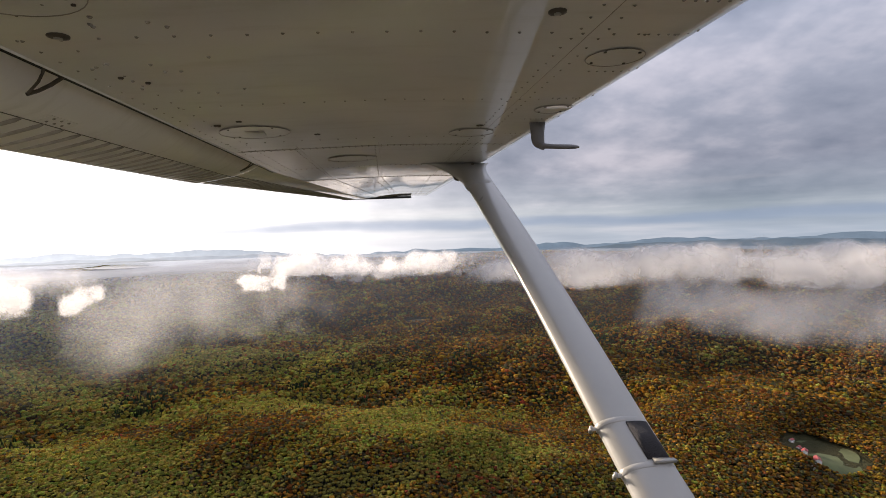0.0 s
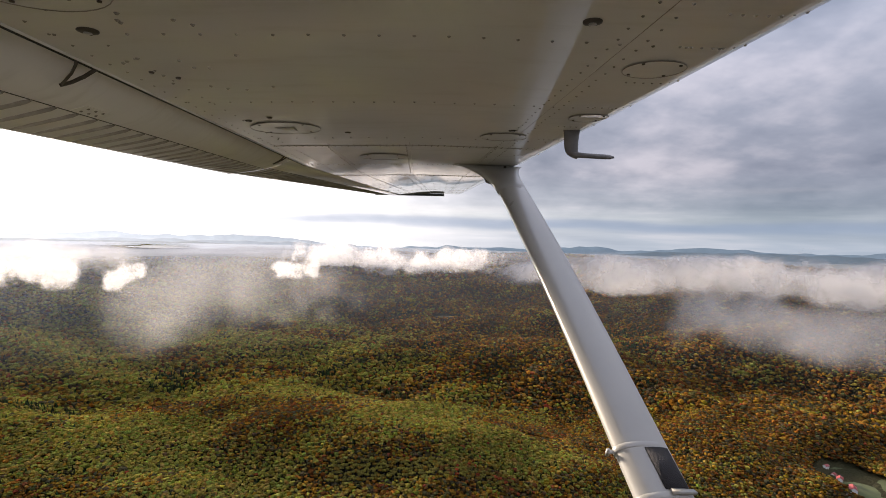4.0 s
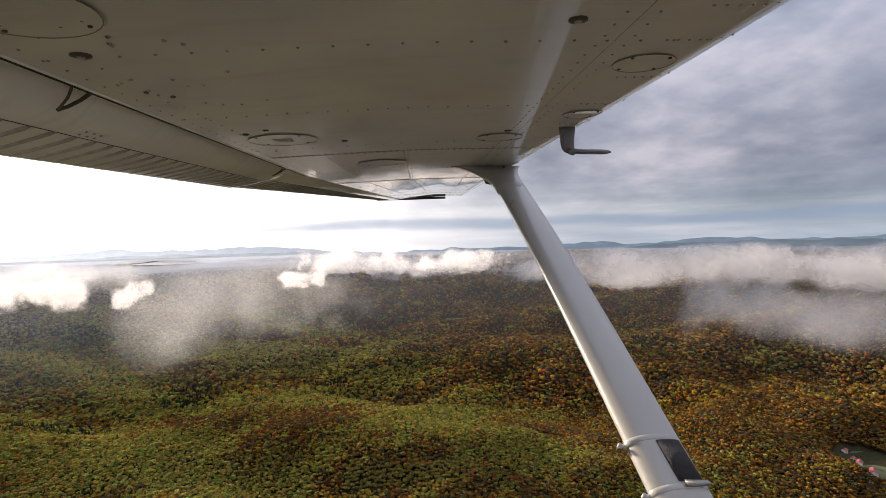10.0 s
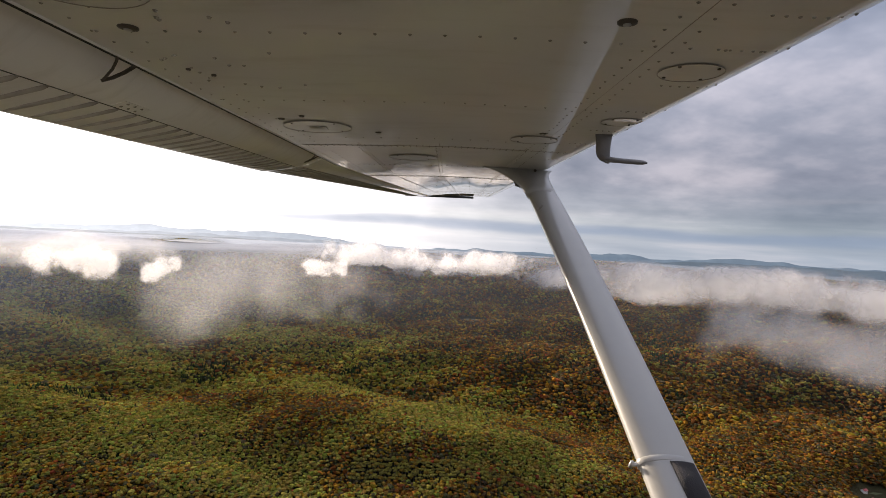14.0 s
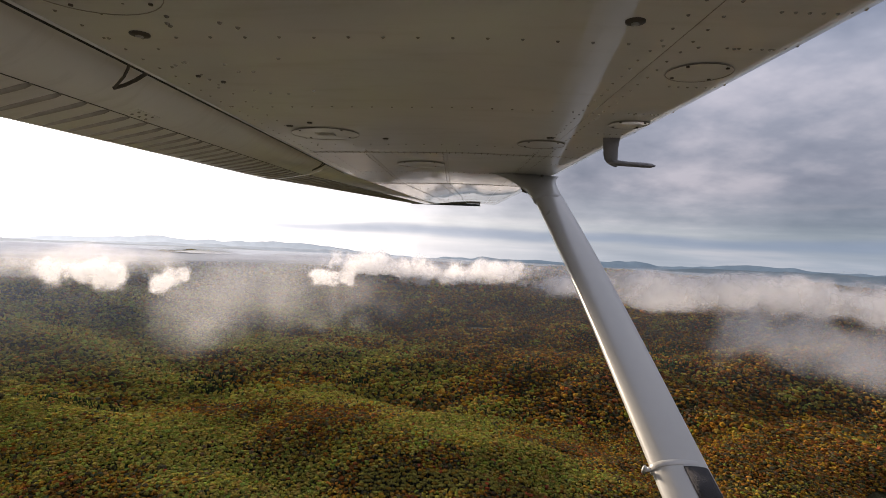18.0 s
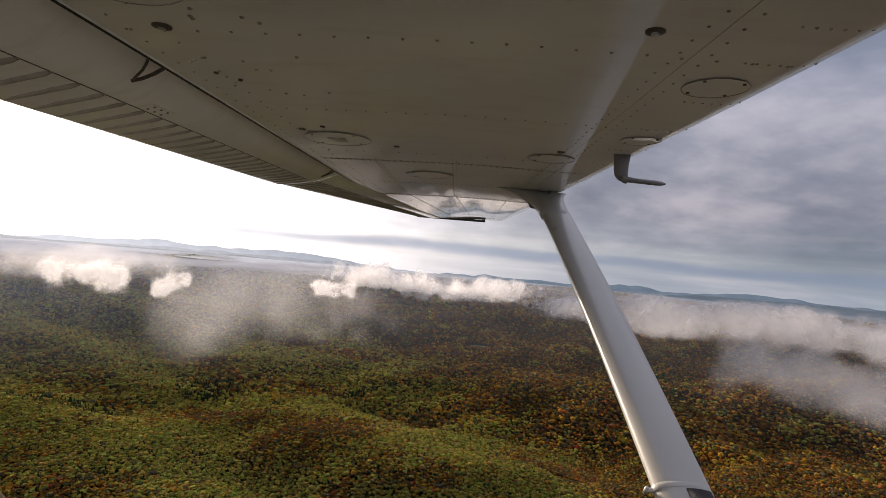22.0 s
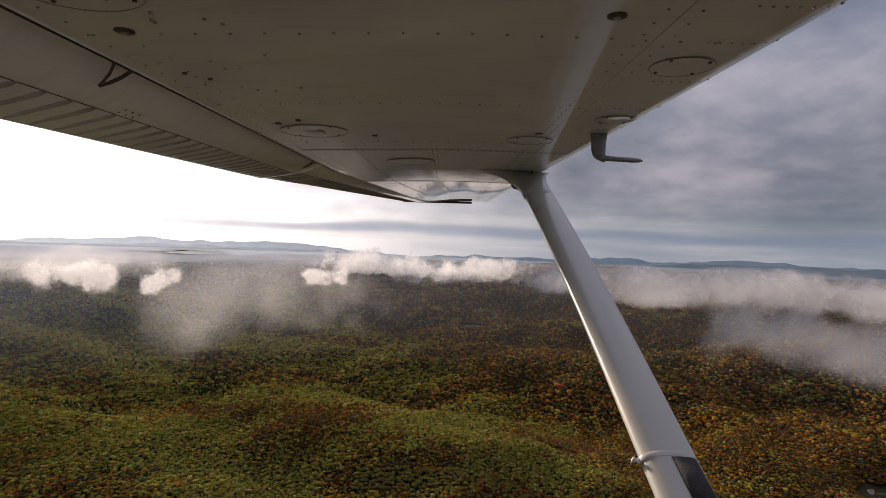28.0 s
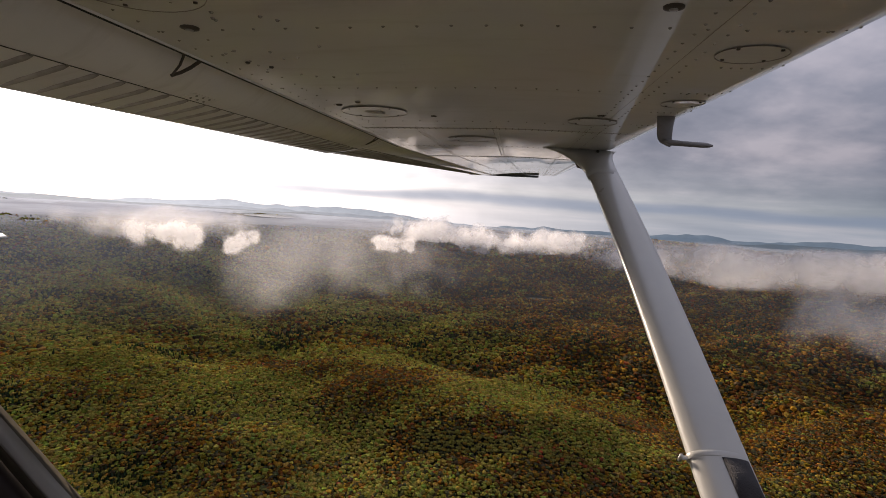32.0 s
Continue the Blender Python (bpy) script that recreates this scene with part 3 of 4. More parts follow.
HAZE = haze_material()
# lower tone in BANK and DRIFT puts the deck's shade into their white
BANK = cloud_material("cloud_bank", 0.0100, 0.44, 0.70, 2.8, 1.8)
BROKEN = cloud_material("broken_bank", 0.0150, 0.46, 0.84, 3.6, 1.6)
DRIFT = cloud_material("drifting_cloud", 0.0095, 0.17, 0.72, 2.7, 1.6)
VEIL = cloud_material("thin_veil", 0.0085, 0.058, 0.84, 2.6, 1.6)
WISP = cloud_material("thin_wisp", 0.0110, 0.15, 0.84, 2.6, 1.5)
PUFF = cloud_material("cloud_puff", 0.024, 0.42, 0.86, 3.2, 1.7)


def sky_place(az, el, far):
    """The point far metres off at azimuth az and elevation el, seen from the airplane."""
    return (far * math.sin(radians(az)), far * math.cos(radians(az)), FLY + far * math.tan(radians(el)))


cloud("long low bank of grey-white cloud over the forest", sky_place(28, -3.2, 2250), 1050, 135, 130, 7, BANK, 1, 16)
cloud("broken sunlit cloud bank above the hills", sky_place(-3, -2.8, 2500), 700, 125, 90, 6, BROKEN, 2, 13)
cloud("thin bright bank of morning cloud", sky_place(-37, -3.1, 2350), 520, 110, 70, 5, WISP, 41, 10)
cloud("drifting grey cloud trailing mist over the trees", sky_place(38, -5.6, 1550), 480, 190, 90, 7, DRIFT, 33, 8)
cloud("thin torn cloud drifting above the trees", sky_place(-19, -7.4, 1450), 460, 200, 80, 6, VEIL, 54, 6)
cloud("small sunlit puff of cloud", sky_place(-36.5, -4.3, 1900), 160, 90, 30, 4, PUFF, 14, 6)
cloud("small sunlit puff of cloud", sky_place(-29.5, -4.7, 1900), 80, 70, 22, 4, PUFF, 25, 4)
cloud("small sunlit puff of cloud", sky_place(-14, -3.9, 2100), 120, 60, 22, 4, PUFF, 26, 5)
haze_sheet("thin pale sheet that paints haze over the woods")

# ---------------------------------------------------------------- the airplane
# wing axes: forward, outward along the span, up; the origin is near the eye
FORE, SPAN, RISE = Vector((0.99975, 0.02246, 0)), Vector((-0.02245, 0.99927, 0.03097)), Vector((0.0007, -0.03096, 0.99952))
plane = tagged(new("light_airplane"), "white high-wing light airplane with a braced metal wing", "airplane")
plane.matrix_world = Matrix((( FORE.x, SPAN.x, RISE.x, 0), (FORE.y, SPAN.y, RISE.y, 0), (FORE.z, SPAN.z, RISE.z, FLY), (0, 0, 0, 1)))

LOWER = [(-0.58, 0.255), (-0.30, 0.268), (0.0, 0.280), (0.30, 0.281), (0.42, 0.281), (0.455, 0.2818), (0.485, 0.287), (0.505, 0.300)]


def under(u):
    """Height of the wing's lower skin, inboard."""
    return float(np.interp(u, [p[0] for p in LOWER], [p[1] for p in LOWER]))


V_ROOT, V_KINK, V_TIP = 0.38, 3.35, 6.30


def station(v):
    """Fore and aft scale, shift and rise of the section at v."""
    k = max(0.0, (v - V_KINK) / (V_TIP - V_KINK))
    return 1 - 0.34 * k, 0.17 * k, 0.022 * k


def on_wing(u, v, drop=0.0):
    s, sh, up_ = station(v)
    return Vector((u * s + sh, v, under(u) + up_ - drop))


SECTION = [(-0.58, 0.258), (-0.58, 0.2552), (-0.5798, 0.2550), (-0.578, 0.2551), (-0.45, 0.262), (-0.30, 0.268), (-0.15, 0.275), (0.0, 0.280), (0.15, 0.2815), (0.30, 0.281), (0.42, 0.281), (0.455, 0.2818), (0.472, 0.2838),
           (0.489, 0.2885), (0.503, 0.299), (0.510, 0.318), (0.495, 0.345), (0.42, 0.390), (0.25, 0.430), (0.0, 0.445), (-0.30, 0.425), (-0.57, 0.387), (-0.58, 0.38)]


def wing_skin(name, stations, label):
    rings = []
    for v in stations:
        s, sh, up_ = station(v)
        tipk = 1.0 if v < 6.25 else (0.985 if v < 6.29 else 0.95)
        rings.append([(u * s * tipk + sh, v, 0.30 + (w - 0.30) * (tipk if w > 0.3 else 1) + up_) for u, w in SECTION])
    return part(name, loft(rings, caps=False), PAINT, plane, label)


wing = wing_skin("wing_panel", [V_ROOT, 0.8, 1.2, 1.7, 2.4, 2.9, V_KINK - 0.001], "white riveted aluminium wing underside, slightly grimy")
wing_skin("outer_wing_panel", [V_KINK, 3.6, 3.9, 4.5, 5.1, 5.7, 6.2, 6.27, V_TIP], "tapered white outer wing panel with dark seams")


def trailing(name, v0, v1, root, tip, label, tuck, sag):
    """Flap or aileron between two stations, each given as hinge and trailing edge (fore, up): smooth nose,
    pressed beads on the rear third, thin trailing edge."""
    def low(f, k):
        """A point of the lower skin: f from hinge to trailing edge, k along the span."""
        (hu, hw), (tu, tw) = [[a + (c - a) * k for a, c in zip(p, q)] for p, q in zip(root, tip)]
        return Vector((hu + (tu - hu) * f, v0 + (v1 - v0) * k, hw + (tw - hw) * f - sag * math.sin(math.pi * f ** 0.85)))

    rr = []
    for k in (0.0, 0.004, *np.linspace(0.05, 0.95, 14), 0.996, 1.0):
        h, e = low(0.0, k), low(1.0, k)
        q = tuck[0] + (tuck[1] - tuck[0]) * float(step01(0.78, 1.0, k))
        nose = [h + Vector((0.004 - 0.012 * q, 0, 0.055 + 0.045 * q)), h + Vector((0.002 - 0.016 * q, 0, 0.012 + 0.052 * q)), h + Vector((-0.006 - 0.020 * q, 0, 0.001 + 0.036 * q)),
                low(0.14, k) + Vector((0, 0, 0.021 * q)), low(0.23, k) + Vector((0, 0, 0.008 * q))]
        rr.append(nose + [low(f, k) for f in ( 0.32, 0.44, 0.56, 0.7, 0.85, 0.985, 1.0)] + [e + Vector((0, 0, 0.006)), low(0.5, k) + Vector((0, 0, 0.07)), h + Vector((0, 0, 0.11))])
    ob = part(name, loft(rr), LIT_PAINT, plane, label)
    v = v0 + 0.03
    while v < v1 - 0.02:
        k = (v - v0) / (v1 - v0)
        pts = [low(f, k + 0.10 * (f - 0.45) ** 2 / (v1 - v0)) for f in (0.45, 0.49, 0.60, 0.75, 0.9, 0.975)]
        part("bead", tube(pts, 0.0070, 8, 0.75, [0.7, 1.05, 1, 0.95, 0.7, 0.25]), BEAD_SHADE, ob)
        v += 0.066
    part("skirt_seam", tube([low(0.443, k) for k in np.linspace(0.005, 0.995, 14)], 0.0014, 5), SEAL, ob)
    for n_ in range(int((v1 - v0 - 0.04) / 0.066)):
        rivet_spots.append(low(0.445, (0.03 + n_ * 0.066) / (v1 - v0)))
    if tuck[0] > 0.5:
        for a_, b_ in ((0.35, 1.125), (0.35, 1.15), (0.35, 1.175), (0.40, 1.125), (0.40, 1.15), (0.40, 1.175)):
            rivet_spots.append(low(a_, (b_ - v0) / (v1 - v0)))
        patch_bm = bmesh.new()
        corners = [low(f, (v - v0) / (v1 - v0)) - Vector((0, 0, 0.0012)) for f, v in ((0.325, 1.105), (0.325, 1.195), (0.43, 1.195), (0.43, 1.105))]
        lower = [patch_bm.verts.new(q) for q in corners]
        upper = [patch_bm.verts.new(q + Vector((0, 0, 0.004))) for q in corners]
        patch_bm.faces.new(lower)
        patch_bm.faces.new(upper[::-1])
        for i_ in range(4):
            patch_bm.faces.new((lower[i_], upper[i_], upper[(i_ + 1) % 4], lower[(i_ + 1) % 4]))
        part("patch_plate", patch_bm, LIT_PAINT, ob, "small riveted repair plate")
    return ob


V_FLAP = 2.46
rivet_spots = []
tip_hinge = on_wing(-0.58, 6.22)
flap = trailing("flap", V_ROOT, V_FLAP, ((-0.585, 0.255), (-0.885, 0.158)), ((-0.585, 0.255), (-0.872, 0.181)), "white lowered wing flap with pressed ribs along its rear edge", (1.0, 0.12), 0.014)
aileron = trailing("aileron", V_FLAP + 0.006, 6.22, ((-0.585, 0.255), (-0.866, 0.184)), ((tip_hinge.x - 0.004, tip_hinge.z), (-0.545, 0.276)), "white ribbed aileron", (0.12, 0.0), 0.008)
# near-white colour stands in for the highlight along the rolled edge
part("hinge_edge", tube([on_wing(-0.580, v, 0.0010) for v in np.linspace(V_ROOT, 3.7, 18)], 0.0026, 8), EDGE_HIGHLIGHT, plane, "rolled skin edge ahead of the flap with a painted highlight")
# black strip added to draw the shade inside the flap gap
part("flap_gap_shade", tube([on_wing(-0.5885, v, -0.0010) for v in np.linspace(V_ROOT, 3.7, 18)], 0.0046, 8), RUBBER_AND_SHADE, plane, "dark strip drawing the shade in the gap ahead of the flap")
part("wing_tip_fairing", loft([[(a, 6.27, c) for a, c in ((-0.52, 0.266), (-0.1, 0.270), (0.29, 0.276), (0.29, 0.30), (-0.52, 0.29))],
                               [(a, 6.38, c) for a, c in ((-0.52, 0.269), (-0.1, 0.273), (0.27, 0.279), (0.27, 0.30), (-0.52, 0.29))]]), TRIM_PAINT, plane, "dark wing tip edge")

# rivets, in rows along ribs and spars
bm = bmesh.new()


def rivet(p, r=0.0032):
    vs_ = [bm.verts.new((p.x + math.cos(a) * r, p.y + math.sin(a) * r, p.z)) for a in [k * math.pi / 3 for k in range(6)]]
    top = [bm.verts.new((p.x + math.cos(a) * r * 0.5, p.y + math.sin(a) * r * 0.5, p.z - r * 0.6)) for a in [k * math.pi / 3 for k in range(6)]]
    bm.faces.new(top)
    for k in range(6):
        bm.faces.new((vs_[k], vs_[(k + 1) % 6], top[(k + 1) % 6], top[k]))


for v, pitch, r in ((0.80, 0.052, 0.0032), (1.25, 0.047, 0.0030), (1.80, 0.06, 0.0032), (1.975, 0.024, 0.0030), (2.005, 0.024, 0.0030), (2.67, 0.026, 0.0040),
                    (3.33, 0.026, 0.0042), (3.37, 0.026, 0.0042), (3.8, 0.06, 0.005), (4.3, 0.06, 0.005), (4.8, 0.06, 0.005), (5.3, 0.06, 0.006), (5.8, 0.06, 0.006)):
    for u in np.arange(-0.54, 0.47, pitch):
        rivet(on_wing(u, v + random.uniform(-0.002, 0.002)), r)
for v in (0.67, 0.80, 1.01, 1.24, 1.50, 1.75, 2.2):
    for u in np.arange(0.385, 0.49, 0.017):
        rivet(on_wing(u, v), 0.0028)
for u, v0, v1, gapv in ((-0.545, 0.5, 5.4, 0.05), (-0.49, 0.5, 3.2, 0.07), (0.280, 0.6, 3.3, 0.045), (0.326, 0.6, 3.3, 0.045), (-0.355, 2.0, 3.3, 0.045), (-0.06, 2.0, 3.3, 0.045), (-0.10, 3.35, 5.4, 0.06)):
    for v in np.arange(v0, v1, gapv):
        rivet(on_wing(u + random.uniform(-0.002, 0.002), v), 0.0028)
for spot in rivet_spots:
    rivet(spot, 0.0045)
for k in range(24):
    rivet(on_wing(random.uniform(-0.52, -0.30), random.uniform(0.55, 1.15)), 0.004)
rivets = part("rivets", bm, RIVET, plane, "rows of small domed rivets")
tagged(rivets, kind="stuff")


def span_seam(u, v0, v1, r):
    part("seam", tube([on_wing(u, v, -r * 0.4) for v in np.linspace(v0, v1, 14)], r, 5), RIM, plane)


for v in (1.99, V_KINK):
    part("seam", tube([on_wing(u, v, 0.0) for u in np.linspace(-0.56, 0.46, 16)], 0.0012, 5), RIM, plane)
span_seam(0.304, 0.42, 1.90, 0.0009)
for u in (-0.34, -0.045, 0.27):
    span_seam(u, 1.92, V_KINK - 0.02, 0.0014)
for u in (-0.34, -0.045, 0.27, 0.42):
    span_seam(u, V_KINK + 0.02, 6.2, 0.0026)


def access_cover(u, v, r, plate=False):
    """A round inspection cover with a raised rim and screws."""
    rim = []
    for k in range(33):
        a = 2 * math.pi * k / 32
        rim.append(on_wing(u + math.cos(a) * r, v + math.sin(a) * r, 0.0026))
    bm_ = bmesh.new()
    c = [bm_.verts.new(on_wing(u + math.cos(2 * math.pi * k / 32) * r, v + math.sin(2 * math.pi * k / 32) * r, 0.0022)) for k in range(32)]
    bm_.faces.new(c)
    ob = part("access_cover", bm_, PAINT, plane, "round inspection cover screwed to the wing")
    part("rim", tube(rim, 0.0008, 6), RIM, ob)
    for k in range(4):
        a = math.pi / 4 + k * math.pi / 2
        p = on_wing(u + math.cos(a) * r * 0.86, v + math.sin(a) * r * 0.86, 0.003)
        part("screw", tube([p + Vector((0, 0, 0.002)), p - Vector((0, 0, 0.0012))], 0.0030, 8), GRIME, ob)
    if plate:
        p = on_wing(u, v, 0.003)
        part("data_plate", box((0.055, 0.05, 0.002), p, 0.0005), METAL, ob, "small square metal plate")


access_cover(-0.405, 1.60, 0.100, True)
access_cover(-0.166, 2.34, 0.105)
access_cover(0.397, 0.916, 0.053)
access_cover(0.425, 1.36, 0.05)
access_cover(0.262, 1.72, 0.075)
access_cover(-0.455, 0.625, 0.085)


def drain_plug(u, v, r):
    p = on_wing(u, v)
    ob = part("drain_plug", tube([p + Vector((0, 0, 0.004)), p - Vector((0, 0, 0.0015)), p - Vector((0, 0, 0.003))], r, 12, 1.0, [1, 0.95, 0.6]), GRIME, plane, "grimy drain fitting")
    part("stem", tube([p, p - Vector((0, 0, 0.0042))], r * 0.4, 8), METAL, ob)


drain_plug(-0.484, 0.787, 0.015)
drain_plug(0.222, 0.717, 0.014)
drain_plug(-0.478, 1.483, 0.010)
drain_plug(-0.236, 1.691, 0.010)
drain_plug(-0.41, 1.44, 0.008)
drain_plug(-0.47, 1.04, 0.005)
drain_plug(-0.50, 1.00, 0.005)
drain_plug(0.27, 1.60, 0.012)


def flap_bracket(v, s=1.0):
    """Forked hinge arm between the wing's rear edge and the flap."""
    a = part("flap_bracket", tube([(-0.583, v + 0.007 * s, 0.254), (-0.606, v + 0.009 * s, 0.240), (-0.625, v + 0.006 * s, 0.229), (-0.642, v, 0.221)], 0.0050 * s, 6, 0.6), GRIME, plane, "dark forked flap hinge bracket")
    part("arm", tube([(-0.583, v - 0.048 * s, 0.254), (-0.590, v - 0.040 * s, 0.247), (-0.605, v - 0.027 * s, 0.236), (-0.640, v, 0.222)], 0.0026 * s, 6), GRIME, a)

flap_bracket(0.969)
flap_bracket(2.33, 0.9)

# wing strut with its cuff, clamps and step
TOP, FOOT = Vector((0.405, 2.66, 0.262)), Vector((0.648, 0.40, -1.03))
axis = (FOOT - TOP).normalized()
chord = (Vector((1, 0, 0)) - axis * axis.x).normalized()
thick = -axis.cross(chord)


def strut_ring(p, c, t, n=20):
    out = []
    for k in range(n):
        a = 2 * math.pi * k / n
        x_ = math.cos(a)
        out.append(p + chord * c * x_ + thick * t * math.sin(a) * (1 - 0.22 * x_))
    return out


strut = part("wing_strut", loft([strut_ring(TOP + axis * d + chord * 0.014 * math.sin(math.pi * min(1, d / 1.75)), 0.070, 0.025) for d in np.linspace(0.05, 2.6, 20)]), STRUT_PAINT, plane, "white streamlined wing strut")
cuff = []
for d, c, t, flatness, aft in ((0.24, 0.0712, 0.0265, 0, 0), (0.19, 0.073, 0.0285, 0, 0), (0.15, 0.076, 0.031, 0, 0.003), (0.115, 0.081, 0.034, 0.08, 0.008), (0.085, 0.090, 0.038, 0.25, 0.016),
                               (0.06, 0.102, 0.042, 0.48, 0.027), (0.04, 0.118, 0.046, 0.68, 0.039), (0.022, 0.138, 0.050, 0.85, 0.052), (0.01, 0.158, 0.054, 0.95, 0.064), (0.0, 0.178, 0.057, 1.0, 0.074)):
    ring = [q - chord * aft for q in strut_ring(TOP + axis * d, c, t)]
    if flatness:
        ring = [Vector((q.x, q.y, q.z * (1 - flatness) + flatness * (under(min(q.x, 0.42)) - d * 0.55))) for q in ring]
    cuff.append(ring)
cuff_ob = part("strut_cuff", loft(cuff), STRUT_PAINT, plane, "flared white fairing where the strut meets the wing")
part("bolt", tube([TOP + axis * 0.06 - thick * 0.04, TOP + axis * 0.06 - thick * 0.048], 0.007, 8), GRIME, cuff_ob)
part("tie_down_ring", tube([(0.33, 2.60, 0.24), (0.315, 2.60, 0.215), (0.325, 2.60, 0.195), (0.345, 2.60, 0.19)], 0.006, 6), GRIME, plane, "small steel tie-down hook")


def at_strut(v):
    return TOP + axis * ((v - TOP.y) / axis.y)


def clamp(v):
    p = at_strut(v)
    ob = part("strut_clamp", loft([strut_ring(p - axis * 0.0075, 0.0702, 0.0252), strut_ring(p - axis * 0.0065, 0.0711, 0.0261), strut_ring(p + axis * 0.0065, 0.0711, 0.0261), strut_ring(p + axis * 0.0075, 0.0702, 0.0252)]), STRUT_PAINT, strut, "white band clamp round the strut")
    q = p - chord * 0.068
    lug = part("clamp_lug", tube([q, q - chord * 0.016, q - chord * 0.021], 0.0075, 10, 0.6, [1, 1, 0.5]), STRUT_PAINT, strut)
    part("clamp_bolt", tube([p - chord * 0.084 - thick * 0.010, p - chord * 0.084 + thick * 0.010], 0.005, 8), METAL, strut)


clamp(1.245)
clamp(1.13)
pad = []
for v in (1.235, 1.14):
    p = at_strut(v)
    pad.append([p + chord * a + thick * b for a, b in ((0.0, -0.0275), (0.020, -0.0262), (0.038, -0.0232), (0.052, -0.0192), (0.062, -0.0142),
                                                       (0.060, -0.010), (0.050, -0.015), (0.036, -0.019), (0.018, -0.021), (0.0, -0.022))])
part("step_pad", loft(pad), GRIP, strut, "black anti-slip pad on the strut")
p = at_strut(1.135)
part("step_lip", loft([[p + chord * a + thick * b - axis * e for a, b, e in ((0.010, -0.0275, 0.0), (0.066, -0.018, 0.0), (0.070, -0.017, 0.005), (0.010, -0.031, 0.005))],
                       [p + chord * a + thick * b + axis * e for a, b, e in ((0.010, -0.0275, 0.010), (0.066, -0.018, 0.010), (0.072, -0.023, 0.008), (0.010, -0.035, 0.010))]]), STRUT_PAINT, strut, "raised white lip below the pad")

# pitot tube
mast = []
for z_, u_, c_ in ((0.290, 0.440, 0.026), (0.255, 0.440, 0.022), (0.228, 0.441, 0.021), (0.214, 0.444, 0.020), (0.205, 0.447, 0.016), (0.2015, 0.449, 0.010)):
    mast.append([(u_ + c_ * math.cos(a), 1.56 + 0.006 * math.sin(a), z_ - 0.004 * math.cos(a)) for a in [2 * math.pi * k / 16 for k in range(16)]])
pitot = part("pitot_mast", loft(mast), PITOT_PAINT, plane, "dark bent pitot tube under the leading edge")
part("pitot_tube", tube([(0.438, 1.56, 0.2135), (0.452, 1.56, 0.2105), (0.49, 1.56, 0.2085), (0.545, 1.56, 0.2072), (0.560, 1.56, 0.2069), (0.572, 1.56, 0.2066)], 0.0075, 12, 1.0, [1.1, 1.15, 1, 1, 0.85, 0.35]), PITOT_PAINT, pitot)

# window edge of the cabin door, close beside the eye
sill = [(u_, v_, w_ - 0.005) for u_, v_, w_ in [(-0.52, 0.35, -0.045), (-0.43, 0.35, -0.115), (-0.37, 0.35, -0.165), (-0.339, 0.35, -0.194), (-0.309, 0.35, -0.223), (-0.276, 0.35, -0.253), (-0.235, 0.35, -0.283), (-0.16, 0.35, -0.315), (0.0, 0.35, -0.345), (0.25, 0.35, -0.36)]]


def strip(points, width, depth, back=0.0):
    """A moulding that follows points, wide below them and deep towards the cabin."""
    rr = []
    pts = [Vector(p) for p in points]
    for i, p in enumerate(pts):
        way = (pts[min(i + 1, len(pts) - 1)] - pts[max(i - 1, 0)]).normalized()
        side = Vector((way.z, 0, -way.x))
        if side.z > 0:
            side = -side
        q = p + Vector((0, -back, 0))
        rr.append([q, q + side * width * 0.12 - Vector((0, 0.004, 0)), q + side * width - Vector((0, depth * 0.5, 0)), q + side * width + Vector((0, depth * 0.5, 0)), q + Vector((0, depth, 0))])
    return loft(rr)


window_ob = part("door_window_frame", strip(sill, 0.014, 0.012), FRAME_TRIM, plane, "grey moulded edge of the cabin window")
part("seal", strip([(p[0], p[1], p[2] + 0.0025) for p in sill], 0.004, 0.008, 0.004), STRUT_PAINT, window_ob)
part("inner_trim", strip([(p[0] - 0.012, p[1], p[2] - 0.012) for p in sill], 0.020, 0.012, 0.012), DARK_TRIM, window_ob, "dark inner window trim")
part("door_panel", strip([(p[0] - 0.030, p[1], p[2] - 0.028) for p in sill], 0.20, 0.012, 0.020), DARK_TRIM, window_ob)

# tail plane tip, far aft
tail = []
for v, c in ((-0.1, 0.48), (0.9, 0.42), (2.2, 0.36), (2.78, 0.31), (2.87, 0.25), (2.905, 0.12)):
    tail.append([(-3.30 + c * math.cos(a) * 0.5 + 0.02, v + 0.09, -0.436 + 0.022 * math.sin(a)) for a in [2 * math.pi * k / 14 for k in range(14)]])
part("tail_plane", loft(tail), STRUT_PAINT, plane, "white rounded tip of the horizontal tail")

# ---------------------------------------------------------------- water and meadows
GRASS = simple("meadow_grass", (0.06, 0.07, 0.024), 0.95, vary=0.35, scale=0.08)
REED = simple("marsh_grass", (0.10, 0.085, 0.045), 0.95, vary=0.35, scale=0.1)
GRAVEL = simple("gravel", (0.30, 0.27, 0.23), 0.95, vary=0.2, scale=0.6)


def water_material():
    m, n = material("still_water")
    pos = n.add("ShaderNodeNewGeometry").outputs["Position"]
    bump = n.add("ShaderNodeBump", {"Height": n.noise(pos, 0.3, 3), "Strength": 0.03, "Distance": 0.3}).outputs[0]
    p = n.add("ShaderNodeBsdfPrincipled", {"Base Color": (0.05, 0.06, 0.065, 1), "Roughness": 0.4, "Specular IOR Level": 0.8, "Normal": bump})
    n.add("ShaderNodeOutputMaterial", {0: p.outputs[0]})
    return m


WATER = water_material()


